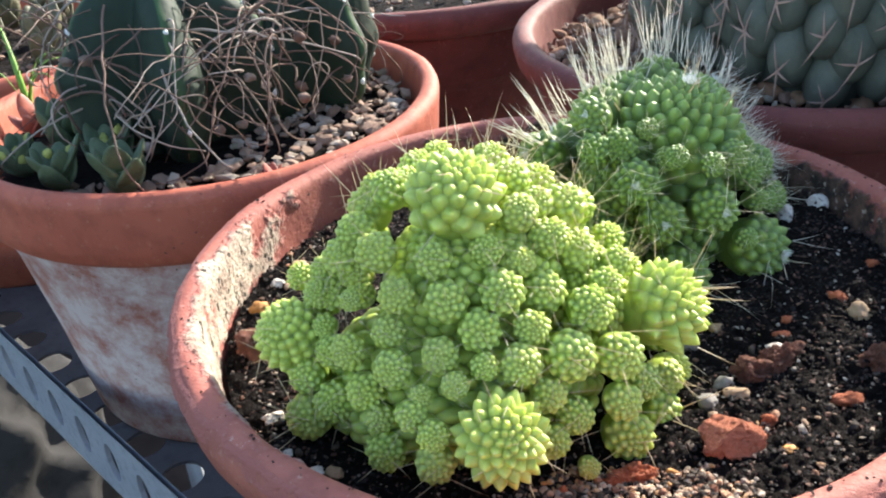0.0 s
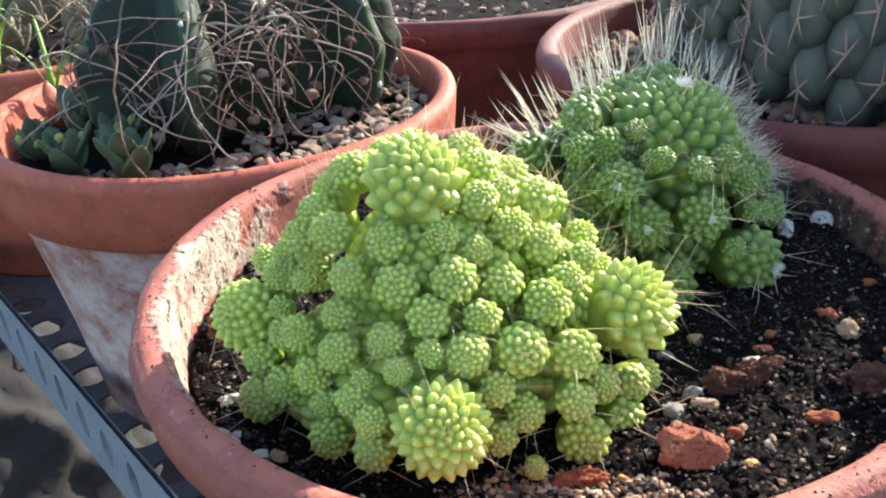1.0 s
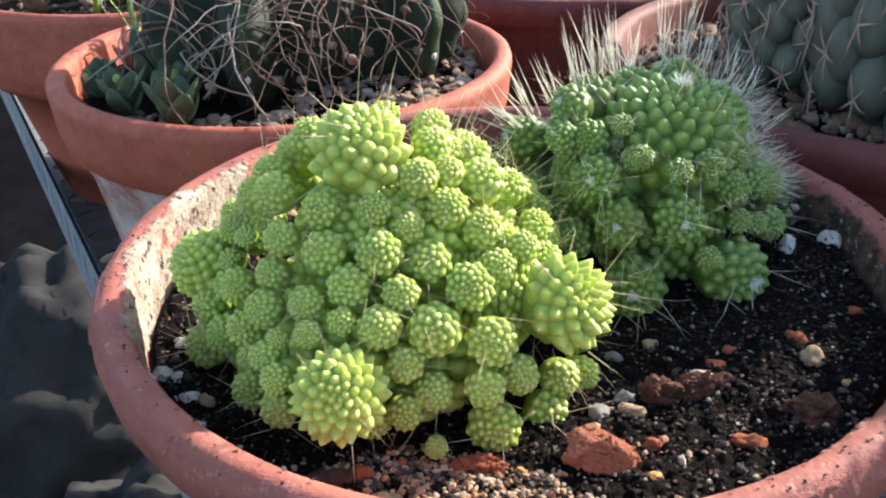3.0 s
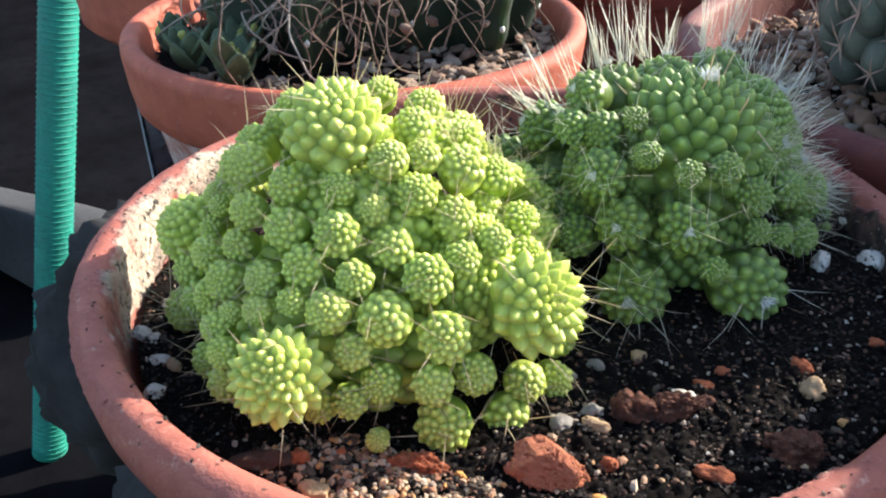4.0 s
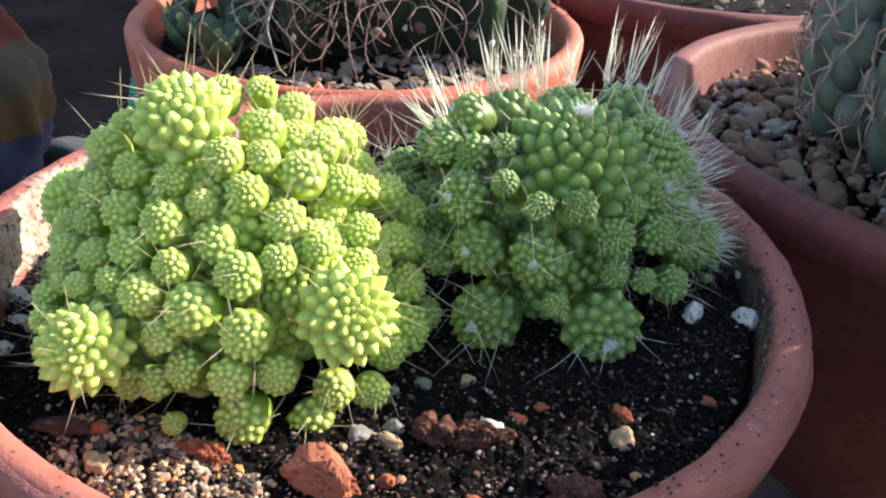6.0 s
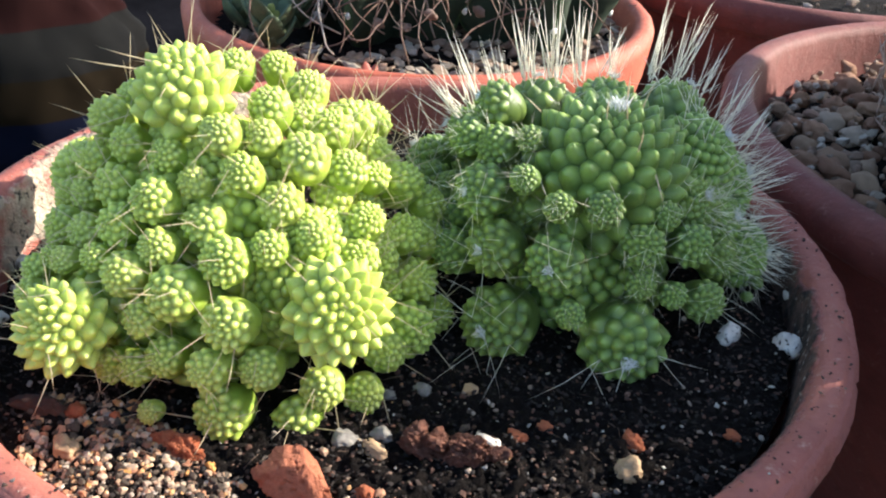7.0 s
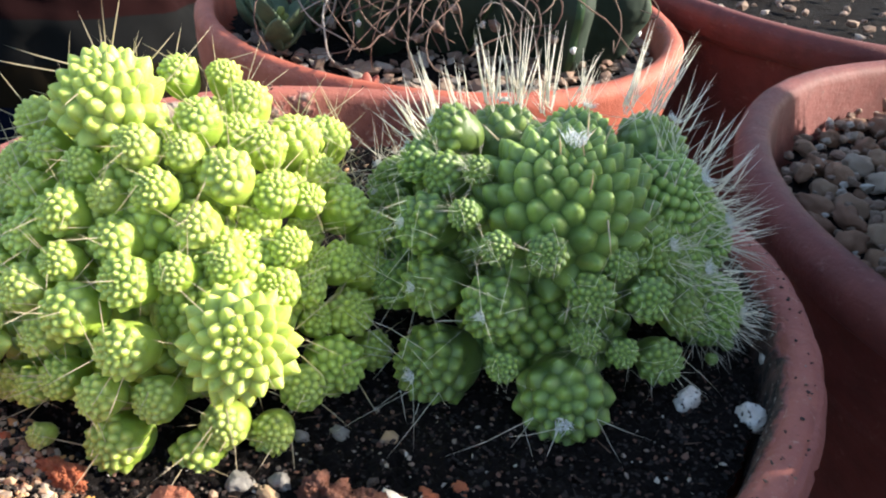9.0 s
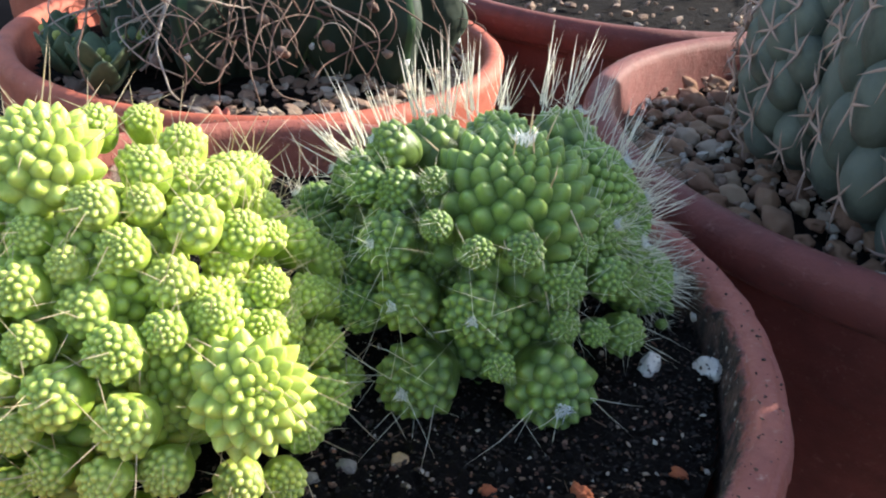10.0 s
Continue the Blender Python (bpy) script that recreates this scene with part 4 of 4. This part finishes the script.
def stone(name, x, y, r, mat, label, category="pebble", shape=(1.15, 0.9, 0.8), angular=0.6, rough=0.42, turn=0.0, sub=4, up=0.12, crumble=0.0, group="stones on the soil"):
    crumble = crumble or (0.00022 if mat is PERLITE else 0.0)
    me = rock(name, (0.9 * r * shape[0], 0.9 * r * shape[1], 0.9 * r * shape[2]), x * 913 + y * 377, mat, sub, rough, angular)
    if crumble:
        pit(me, crumble, 900, x * 500)
    ob = thing(name, (x, y, soil_z(x, y) + r * shape[2] * up), label, category, group, me=me)
    ob.rotation_euler = (0.1 * math.sin(x * 900), 0.1 * math.cos(y * 700), turn)
    return ob


WHITE, GREY, TAN = "small off-white pumice pebble lying on dark soil", "small grey pebble lying on dark soil", "tan pebble lying on dark soil"
stone("pebble", -0.0675, -0.0545, 0.0026, PERLITE, WHITE)
stone("pebble", -0.0575, -0.0607, 0.0027, PERLITE, WHITE)
stone("pebble", -0.0519, -0.0690, 0.0025, PERLITE, WHITE)
stone("pebble", -0.0744, 0.0274, 0.0026, TANSTONE, TAN)
stone("pebble", -0.0790, 0.0182, 0.0022, PERLITE, WHITE)
stone("pebble", -0.0825, 0.0046, 0.0028, ORANGESTONE, "small orange pebble against the crusted wall")
stone("clay_lump", -0.0790, -0.0130, 0.0066, CLINKER, "brown clay lump against the crusted wall", "clay lump", (1, 0.9, 0.9), 0.3, 0.5)
stone("pebble", -0.0696, -0.0420, 0.0026, PERLITE, WHITE)
stone("pebble", -0.0640, -0.0545, 0.0017, PERLITE, WHITE)
stone("pebble", -0.0531, -0.0612, 0.0020, TANSTONE, TAN)
stone("pebble", 0.0681, 0.0328, 0.0034, PERLITE, "pitted white pumice piece on dark soil", shape=(0.75, 1.0, 1.1), rough=0.25, angular=0.35)
stone("pebble", 0.0793, 0.0380, 0.0036, PERLITE, "pitted white pumice piece on dark soil", rough=0.25, angular=0.35)
stone("pebble", 0.0725, 0.0558, 0.0022, PERLITE, WHITE, rough=0.3, angular=0.35)
stone("pebble", 0.0248, -0.0285, 0.0020, GREYSTONE, GREY)
stone("pebble", 0.0284, -0.0435, 0.0029, GREYSTONE, GREY)
stone("pebble", 0.0330, -0.0385, 0.0024, GREYSTONE, GREY)
stone("pebble", 0.0288, -0.0223, 0.0021, GREYSTONE, GREY)
stone("pebble", 0.0368, -0.0164, 0.0019, TANSTONE, TAN)
stone("pebble", 0.0718, -0.0141, 0.0031, TANSTONE, "cream and tan pebble on dark soil", rough=0.4)
stone("clay_crumb", 0.0689, -0.0080, 0.0025, RUST, "rusty clay crumb on dark soil", "clay crumb", rough=0.5)
stone("clay_crumb", 0.0511, -0.0201, 0.0020, RUST, "rusty clay crumb on dark soil", "clay crumb", (1.2, 0.9, 0.5))
stone("clay_crumb", 0.0825, 0.0054, 0.0018, RUST, "rusty clay crumb on dark soil", "clay crumb")
stone("clay_crumb", 0.0542, -0.0153, 0.0017, RUST, "rusty clay crumb on dark soil", "clay crumb")
stone("clay_crumb", 0.0399, -0.0490, 0.0022, RUST, "rusty clay crumb on dark soil", "clay crumb", rough=0.5)
stone("clay_crumb", 0.0590, -0.0449, 0.0029, RUST, "rusty clay crumb on dark soil", "clay crumb", (1.3, 0.8, 0.6), rough=0.5)
stone("clay_crumb", -0.0131, -0.0735, 0.0021, RUST, "rusty clay crumb on dark soil", "clay crumb")
stone("clay_crumb", -0.0062, -0.0696, 0.0017, RUST, "rusty clay crumb on dark soil", "clay crumb")
stone("clay_lump", 0.0713, -0.0330, 0.0052, CLINKER, "crumbling red-brown clay lump on dark soil", "clay lump", (1.1, 1.0, 0.7), 0.2, 0.6, 0.0, 6, 0.12, 0.0009)
stone("clay_lump", 0.0076, -0.0655, 0.0046, RUST, "flaky orange-red clay lump beside the cactus", "clay lump", (1.25, 0.7, 0.5), 0.3, 0.6, 0.2, 6, 0.12, 0.0008)
stone("brick_fragment", 0.0305, -0.0565, 0.0076, BRICK, "angular broken piece of red brick on the soil", "brick fragment", (1.05, 0.72, 0.80), 1.0, 0.30, 0.35, 6, 0.30, 0.0005)
stone("clinker_lump", 0.0399, -0.0345, 0.0058, CLINKER, "ragged dark brown clinker lump on the soil", "clinker", (1.0, 0.7, 0.8), 0.4, 0.7, 0.4, 6, 0.12, 0.0009)
stone("clinker_lump", 0.0480, -0.0300, 0.0055, CLINKER, "ragged clinker lump with pale edges", "clinker", (1.1, 0.6, 0.6), 0.4, 0.75, 0.5, 6, 0.12, 0.0009)
stone("pebble", 0.0345, -0.0415, 0.0030, TANSTONE, "flat tan pebble on dark soil", shape=(1.2, 0.7, 0.5))
stone("pebble", 0.0495, -0.0262, 0.0030, PERLITE, "pale flaky stone on dark soil", shape=(1.2, 0.8, 0.6), rough=0.5)
stone("pebble", 0.0411, -0.0600, 0.0016, ORANGESTONE, "small orange pebble on the grit")
stone("pebble", 0.0071, -0.0755, 0.0013, ORANGESTONE, "small orange pebble on the grit")
stone("pebble", 0.0162, -0.0643, 0.0014, ORANGESTONE, "small orange pebble on the grit")
stone("pebble", -0.0060, -0.0800, 0.0030, TANSTONE, "cream pebble among the grit", shape=(1.3, 0.8, 0.7))
stone("bark_chip", -0.0197, -0.0775, 0.0046, BARK, "dark brown bark chip half sunk in soil", "bark chip", (1.7, 0.55, 0.5), 0.5, 0.4, 0.35)

# ---- the limed orange pot: ribbed cactus, dry stems, succulents and chips ----
LP = Vector((-0.1335, 0.1555, 0.0))
soil_disc("potting_soil", LP, 0.086, lambda x, y: 0.1125 + 0.003 * noise.noise(Vector((x * 30, y * 30, 5))), SOIL, "dry dark soil in the limed pot", 60)
rnd = random.Random(8)


def ribbed(at, R, H, turn, label):
    ob = thing("ribbed_cactus", at, label, "cactus", "ribbed cacti")
    verts, faces, tipv = [], [], []
    NR, NZ = 90, 24
    for i in range(NZ + 1):
        t = i / NZ
        prof = math.sin(math.pi * min(0.97, 0.16 + 0.84 * t)) ** 0.65
        for k in range(NR):
            a = 2 * math.pi * k / NR
            ridge = abs(math.cos(2.5 * (a - turn))) ** 2.2
            wav = 1 + 0.035 * math.sin(t * 22 + k // 18) * ridge
            r = R * prof * (0.50 + 0.50 * ridge) * wav
            verts.append((r * math.cos(a), r * math.sin(a), H * t))
            tipv.append(ridge ** 8)
    for i in range(NZ):
        for k in range(NR):
            j = (k + 1) % NR
            faces.append((i * NR + k, i * NR + j, (i + 1) * NR + j, (i + 1) * NR + k))
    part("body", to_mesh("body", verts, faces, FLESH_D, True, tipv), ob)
    for k in range(5):
        a = turn + 2 * math.pi * k / 5
        for h in (0.25, 0.48, 0.7):
            r = 0.985 * R * math.sin(math.pi * min(0.97, 0.16 + 0.84 * h)) ** 0.65
            part("areole", rock("areole", (0.0011, 0.0011, 0.0016), k * 3 + h * 10, WOOL, 2, 0.5), ob, pose(r * math.cos(a), r * math.sin(a), h * H))


ribbed((-0.142, 0.143, 0.108), 0.043, 0.080, 1.35, "dark green star-shaped cactus with five sharp ribs among dry stems")
ribbed((-0.094, 0.180, 0.108), 0.036, 0.072, 0.6, "smaller dark green ribbed cactus behind dry stems")

dry = thing("dry_plant", (-0.1335, 0.1555, 0.114), "tangle of dead curling brown and silvery stems", "dead plant")
for k in range(120):
    a = rnd.uniform(0, 6.283)
    if k < 84:
        a = rnd.uniform(-2.9, 0.4)
    r0, r1 = rnd.uniform(0.01, 0.06), rnd.uniform(0.045, 0.088)
    a1 = a + rnd.uniform(-1.3, 1.3)
    p0 = Vector((r0 * math.cos(a), r0 * math.sin(a), rnd.uniform(0.0, 0.055)))
    p3 = Vector((r1 * math.cos(a1), r1 * math.sin(a1), rnd.uniform(0.0, 0.05)))
    p1 = p0 + Vector((rnd.uniform(-0.03, 0.03), rnd.uniform(-0.03, 0.03), rnd.uniform(0.0, 0.04)))
    p2 = p3 + Vector((rnd.uniform(-0.03, 0.03), rnd.uniform(-0.03, 0.03), rnd.uniform(-0.005, 0.035)))
    pts = bezier(p0, p1, p2, p3, 22)
    pts = [p + Vector((noise.noise(p * 90 + Vector((k, 0, 0))), noise.noise(p * 90 + Vector((0, k, 0))), noise.noise(p * 90 + Vector((0, 0, k))))) * 0.0016 for p in pts]
    pts = [Vector((p.x, p.y, max(p.z, -0.001))) for p in pts]
    v, f = tube(pts, rnd.uniform(0.00024, 0.00064), 6, 0.5)
    part("dry_stem", to_mesh("dry_stem", v, f, DRY), dry)
for k in range(16):
    a, r = rnd.uniform(-2.6, 0.6), rnd.uniform(0.04, 0.08)
    part("seed_pod", rock("seed_pod", (0.0022, 0.0017, 0.0026), k + 40, DRY, 2, 0.6), dry, pose(r * math.cos(a), r * math.sin(a), rnd.uniform(0.004, 0.05), rnd.uniform(0, 90), 0, 0))

flatz = lambda x, y: 0.1135
thing("gravel_chips", LP, "pale shell-like stone chips over the soil", "gravel", kind="stuff",
      me=scatter("gravel_chips", strew(620, 0.086, lambda x, y: x > 0.015 or y < -0.058 and x > -0.04, (0.0012, 0.0042), 0.5, flatz, 0.1), CHIPS, 1, 0.35, 9))


def leaf_mesh(name, ln, wd, th, mat):
    vs, fs = ico(3)
    return to_mesh(name, [(v.x * wd * (1 - 0.25 * v.z), v.y * th + 0.25 * ln * (v.z + 1) ** 2 * 0.25, (v.z + 1) * ln / 2) for v in vs], fs, mat)


LEAVES = {m.name: leaf_mesh("leaf", 0.017, 0.0052, 0.0016, m) for m in (LEAF, LEAF_RED, LEAF_PALE)}


def rosette(name, at, n, size, mat, label, buds=0, lean=55):
    ob = thing(name, at, label, "succulent", "small succulents")
    for k in range(n):
        part("leaf", LEAVES[mat.name], ob, pose(0, 0, 0.001 * k * size, 0, 0, k * 137.5) @ pose(0, 0, 0, lean * rnd.uniform(0.6, 1.2) - 8 * (k > n / 2), 0, 0) @ Matrix.Diagonal((size, size, size * rnd.uniform(0.8, 1.1), 1)))
    for k in range(buds):
        part("bud", rock("bud", (0.0016, 0.0016, 0.0020), k + 3, BUDS, 2, 0.4), ob, pose(rnd.uniform(-0.005, 0.005), rnd.uniform(-0.005, 0.005), 0.010 * size + rnd.uniform(0, 0.006)))
    return ob


GREEN = "blue-green succulent with plump oval leaves beside the pot's wall"
rosette("succulent", (-0.146, 0.085, 0.115), 9, 1.0, LEAF, GREEN, 7)
rosette("succulent", (-0.172, 0.092, 0.115), 8, 0.95, LEAF, GREEN, 4)
rosette("succulent", (-0.193, 0.108, 0.114), 8, 0.8, LEAF, GREEN, 5)
rosette("succulent", (-0.184, 0.130, 0.114), 9, 1.0, LEAF, GREEN, 3)
rosette("succulent", (-0.205, 0.150, 0.114), 8, 0.8, LEAF_RED, "small reddish succulent in the sunny corner")
rosette("succulent", (-0.190, 0.170, 0.114), 8, 0.9, LEAF_RED, "small reddish succulent in the sunny corner")
rosette("succulent", (-0.160, 0.110, 0.114), 8, 0.9, LEAF, GREEN, 4)
rosette("succulent", (-0.092, 0.083, 0.115), 8, 0.4, LEAF_RED, "tiny red succulent near the pot's front wall")


def grass(at, blades, label):
    ob = thing("grass_tuft", at, label, "grass")
    for k in range(blades):
        a = rnd.uniform(0, 6.28)
        ln = rnd.uniform(0.03, 0.065)
        tipp = Vector((math.cos(a) * ln * 0.5, math.sin(a) * ln * 0.5, ln * rnd.uniform(0.5, 1.0)))
        pts = bezier(Vector((0, 0, 0)), Vector((0, 0, ln * 0.6)), tipp * 0.7 + Vector((0, 0, ln * 0.4)), tipp, 8)
        v, f = [], []
        for i, p in enumerate(pts):
            w = 0.0017 * (1 - i / 8.5)
            s = Vector((-math.sin(a), math.cos(a), 0)) * w
            for q in (p - s, p + Vector((0, 0, 0.0005)), p + s, p - Vector((0, 0, 0.0003))):
                v.append(q)
        for i in range(8):
            for q in range(4):
                f.append((i * 4 + q, i * 4 + (q + 1) % 4, i * 4 + 4 + (q + 1) % 4, i * 4 + 4 + q))
        part("blade", to_mesh("blade", v, f, GRASS), ob)


grass((-0.214, 0.165, 0.112), 6, "few bright green grass blades by the pot's rim")

# ---- the gravel pot: blue-green cactus with star spines ----
RP = Vector((0.121, 0.199, 0.0))
soil_disc("gravel_bed", RP, 0.109, lambda x, y: 0.114 + 0.002 * noise.noise(Vector((x * 30, y * 30, 8))), SOIL, "dark soil under the gravel", 50)
RIVER = [rock("gravel_stone", (1.25, 0.95, 0.72), 60 + j, PEBBLES, 3, 0.5, 0.5) for j in range(14)]
for k in range(300):
    a, r = k * GOLD, 0.105 * math.sqrt((k + 0.5) / 300)
    s = rnd.uniform(0.0028, 0.0056)
    x, y = r * math.cos(a), r * math.sin(a)
    ob = thing("gravel_stone", (RP.x + x, RP.y + y, 0.1145 + rnd.uniform(0.0, 0.0035)), "rounded brown and tan gravel stone in the large pot", "gravel", "gravel in the large pot", me=RIVER[k % 14])
    ob.rotation_euler, ob.scale = (rnd.uniform(-0.4, 0.4), rnd.uniform(-0.4, 0.4), rnd.uniform(0, 6.3)), (s, s, s)
thing("fine_gravel", RP, "fine gravel between the stones", "gravel", kind="stuff", me=scatter("fine_gravel", strew(1500, 0.108, lambda x, y: True, (0.0009, 0.0028), 0.8, lambda x, y: 0.1165, 0.2), CHIPS, 1, 0.3, 10))

star = thing("knobbly_cactus", (0.121, 0.185, 0.112), "blue-green clump of big rounded tubercles with star-shaped spines", "cactus")


def star_head(c, r, axis, n, seed, stretch):
    pl = tubercle_places(n, 2.1, seed, 1.2)
    m = aim(Vector(c) - star.location, Vector(axis).normalized(), r, seed) @ Matrix.Diagonal((1, 1, stretch, 1))
    ob = part("head", head_mesh("head", pl, FLESH_C, 0.62, 0.60, 0.05, 1.2, 6, 11, 0.0), star, m)
    rs = random.Random(seed)
    top = max(q[2] for q in pl) * 0.62
    out = []
    for p, ax, space, th in pl:
        a = ax.orthogonal().normalized()
        b = ax.cross(a)
        t0 = rs.uniform(0, 1)
        for q in range(rs.randint(4, 6)):
            t = t0 + q * 2 * math.pi / 6 + rs.uniform(-0.2, 0.2)
            d = (ax * 0.45 + a * math.cos(t) + b * math.sin(t)).normalized()
            ln = rs.uniform(0.11, 0.19) * 0.055 / r
            out.append((p * (1 - top) + ax * (space * 0.62), d, ln, 0.0075 * 0.055 / r, ax * -0.04))
    tagged(part("star_spine_coat", spine_mesh("star_spine_coat", out, PINKSPINE), ob, None, "stiff pinkish spines in stars"), kind="stuff")


star_head((0.123, 0.152, 0.165), 0.048, (0.05, -0.1, 1), 150, 61, 1.6)
star_head((0.083, 0.186, 0.150), 0.038, (-0.15, -0.05, 1), 120, 62, 1.3)
# three more heads, mostly out of view, added to block the low sun
star_head((0.140, 0.232, 0.165), 0.050, (0.1, 0.2, 1), 90, 63, 1.6)
star_head((0.121, 0.277, 0.165), 0.042, (0.0, 0.0, 1), 80, 66, 2.1)
star_head((0.156, 0.164, 0.165), 0.046, (0.1, 0.0, 1), 90, 65, 1.78)

# ---- the pot beside, mostly out of view ----
soil_disc("potting_soil", (0.222, -0.005, 0), 0.0885, lambda x, y: 0.114, SOIL, "dark soil in the pot beside", 40)

# added cactus, never in view, that keeps sun off the wide pot's right
sun_blocker = thing("knobbly_cactus", (0.192, 0.062, 0.112), "unseen blue-green cactus added in the pot beside to shade the wide pot", "cactus")
star_c, star = star, sun_blocker
star_head((0.192, 0.062, 0.145), 0.063, (0, 0, 1), 90, 64, 1.2)

# ---- pots behind ----
SP, BP = Vector((-0.288, 0.285, 0)), Vector((-0.055, 0.372, 0))
soil_disc("potting_soil", SP, 0.091, lambda x, y: 0.112, SOIL, "dry soil in the side pot", 40)
soil_disc("potting_soil", BP, 0.109, lambda x, y: 0.116, SOIL, "dry soil in the rear pot", 40)
for P, R in ((SP, 0.089), (BP, 0.107)):
    thing("gravel_chips", P, "tan gravel chips over dry soil", "gravel", kind="stuff", me=scatter("gravel_chips", strew(240, R, lambda x, y: True, (0.0012, 0.0036), 0.7, lambda x, y: 0.114 + (P.y > 0.3) * 0.004, 0.2), CHIPS, 1, 0.32, 12))
for k in range(9):
    a = k * GOLD
    rosette("succulent", (SP.x + 0.024 * math.sqrt(k) * math.cos(a), SP.y + 0.024 * math.sqrt(k) * math.sin(a), 0.114), 10, 1.3, LEAF_PALE, "pale dusty rosette of fleshy leaves in the side pot", 0, 45)
grass((-0.27, 0.215, 0.112), 8, "bright green grass blades among pale rosettes")

# ---- below the shelf: post, sack, block, printed bag ----
post = thing("wrapped_post", (-1.019, 0.497, -0.80), "leaning round post wrapped in teal green mesh", "post")
axis_p = Vector((0.0935, 0.2275, 1.0))
foot_p = Vector((-0.949, 0.668, -0.25)) + axis_p * -0.55
post.location = foot_p
pts = [axis_p * (1.25 * i / 60) for i in range(61)]
v, f = tube(pts, 0.026, 28, 1.0)
part("pole", to_mesh("pole", v, f, TEAL), post)
turns, per = 150, 20
pts = []
qd = axis_p.normalized()
qa = qd.orthogonal().normalized()
qb = qd.cross(qa)
for i in range(turns * per):
    t = 2 * math.pi * i / per
    pts.append(axis_p * (1.25 * i / (turns * per)) + (qa * math.cos(t) + qb * math.sin(t)) * 0.0268)
v, f = tube(pts, 0.0008, 5, 1.0)
part("wrapping", to_mesh("wrapping", v, f, TEAL), post, None, "ribbed teal mesh wrapping")


def sack(name, at, size, turn, mat, label, seed, crease=0.16):
    vs, fs = ico(5)
    out = []
    for p in vs:
        k = 1 + crease * (abs(noise.noise(p * 2.1 + Vector((seed, 0, 0)))) * -1.6 + 0.6 * noise.noise(p * 5 + Vector((0, seed, 0))) - 0.5 * abs(noise.noise(p * 9 + Vector((0, 0, seed)))))
        out.append((p.x * size[0] * k, p.y * size[1] * k, p.z * size[2] * k + size[2]))
    ob = thing(name, at, label, "sack", me=to_mesh(name, out, fs, mat))
    ob.rotation_euler = (0, 0, turn)
    return ob


sack("plastic_sack", (-0.70, 0.60, -0.80), (0.22, 0.16, 0.26), 0.7, PLASTIC, "crumpled dusty grey-white plastic sack on the ground, colour darkened for shade", 4.0)
sack("plastic_sack", (-0.46, 0.38, -0.80), (0.16, 0.12, 0.20), 0.4, PLASTIC, "crumpled dusty grey plastic sack under the shelf, colour darkened for shade", 9.0)
bag_mat, bn, bl, bb = node_mat("printed_bag")
sepa = bn.new("ShaderNodeSeparateXYZ")
bl.new(coords(bn), sepa.inputs[0])
# the print's bands, cut to near black as if the bag stood in shade
band = ramp_node(bn, bl, step_node(bn, bl, sepa.outputs[2], 0.0, 0.6), [(0.0, (0.001, 0.002, 0.008)), (0.3, (0.0015, 0.003, 0.012)), (0.45, (0.008, 0.005, 0.002)), (0.6, (0.006, 0.006, 0.006)), (0.75, (0.010, 0.002, 0.002))])
bn["Color Ramp"].color_ramp.interpolation = "CONSTANT"
bl.new(band, bb.inputs["Base Color"])
bb.inputs["Roughness"].default_value = 0.95
bb.inputs["Specular IOR Level"].default_value = 0.1
sack("printed_bag", (-1.75, 0.62, -0.80), (0.34, 0.20, 0.32), 0.9, bag_mat, "filled bag printed in red, ochre and blue bands, dimmed in colour for shade", 14.0, 0.08)
block = rock("concrete_block", (0.30, 0.12, 0.10), 3, CONCRETE, 4, 0.05, 0.9)
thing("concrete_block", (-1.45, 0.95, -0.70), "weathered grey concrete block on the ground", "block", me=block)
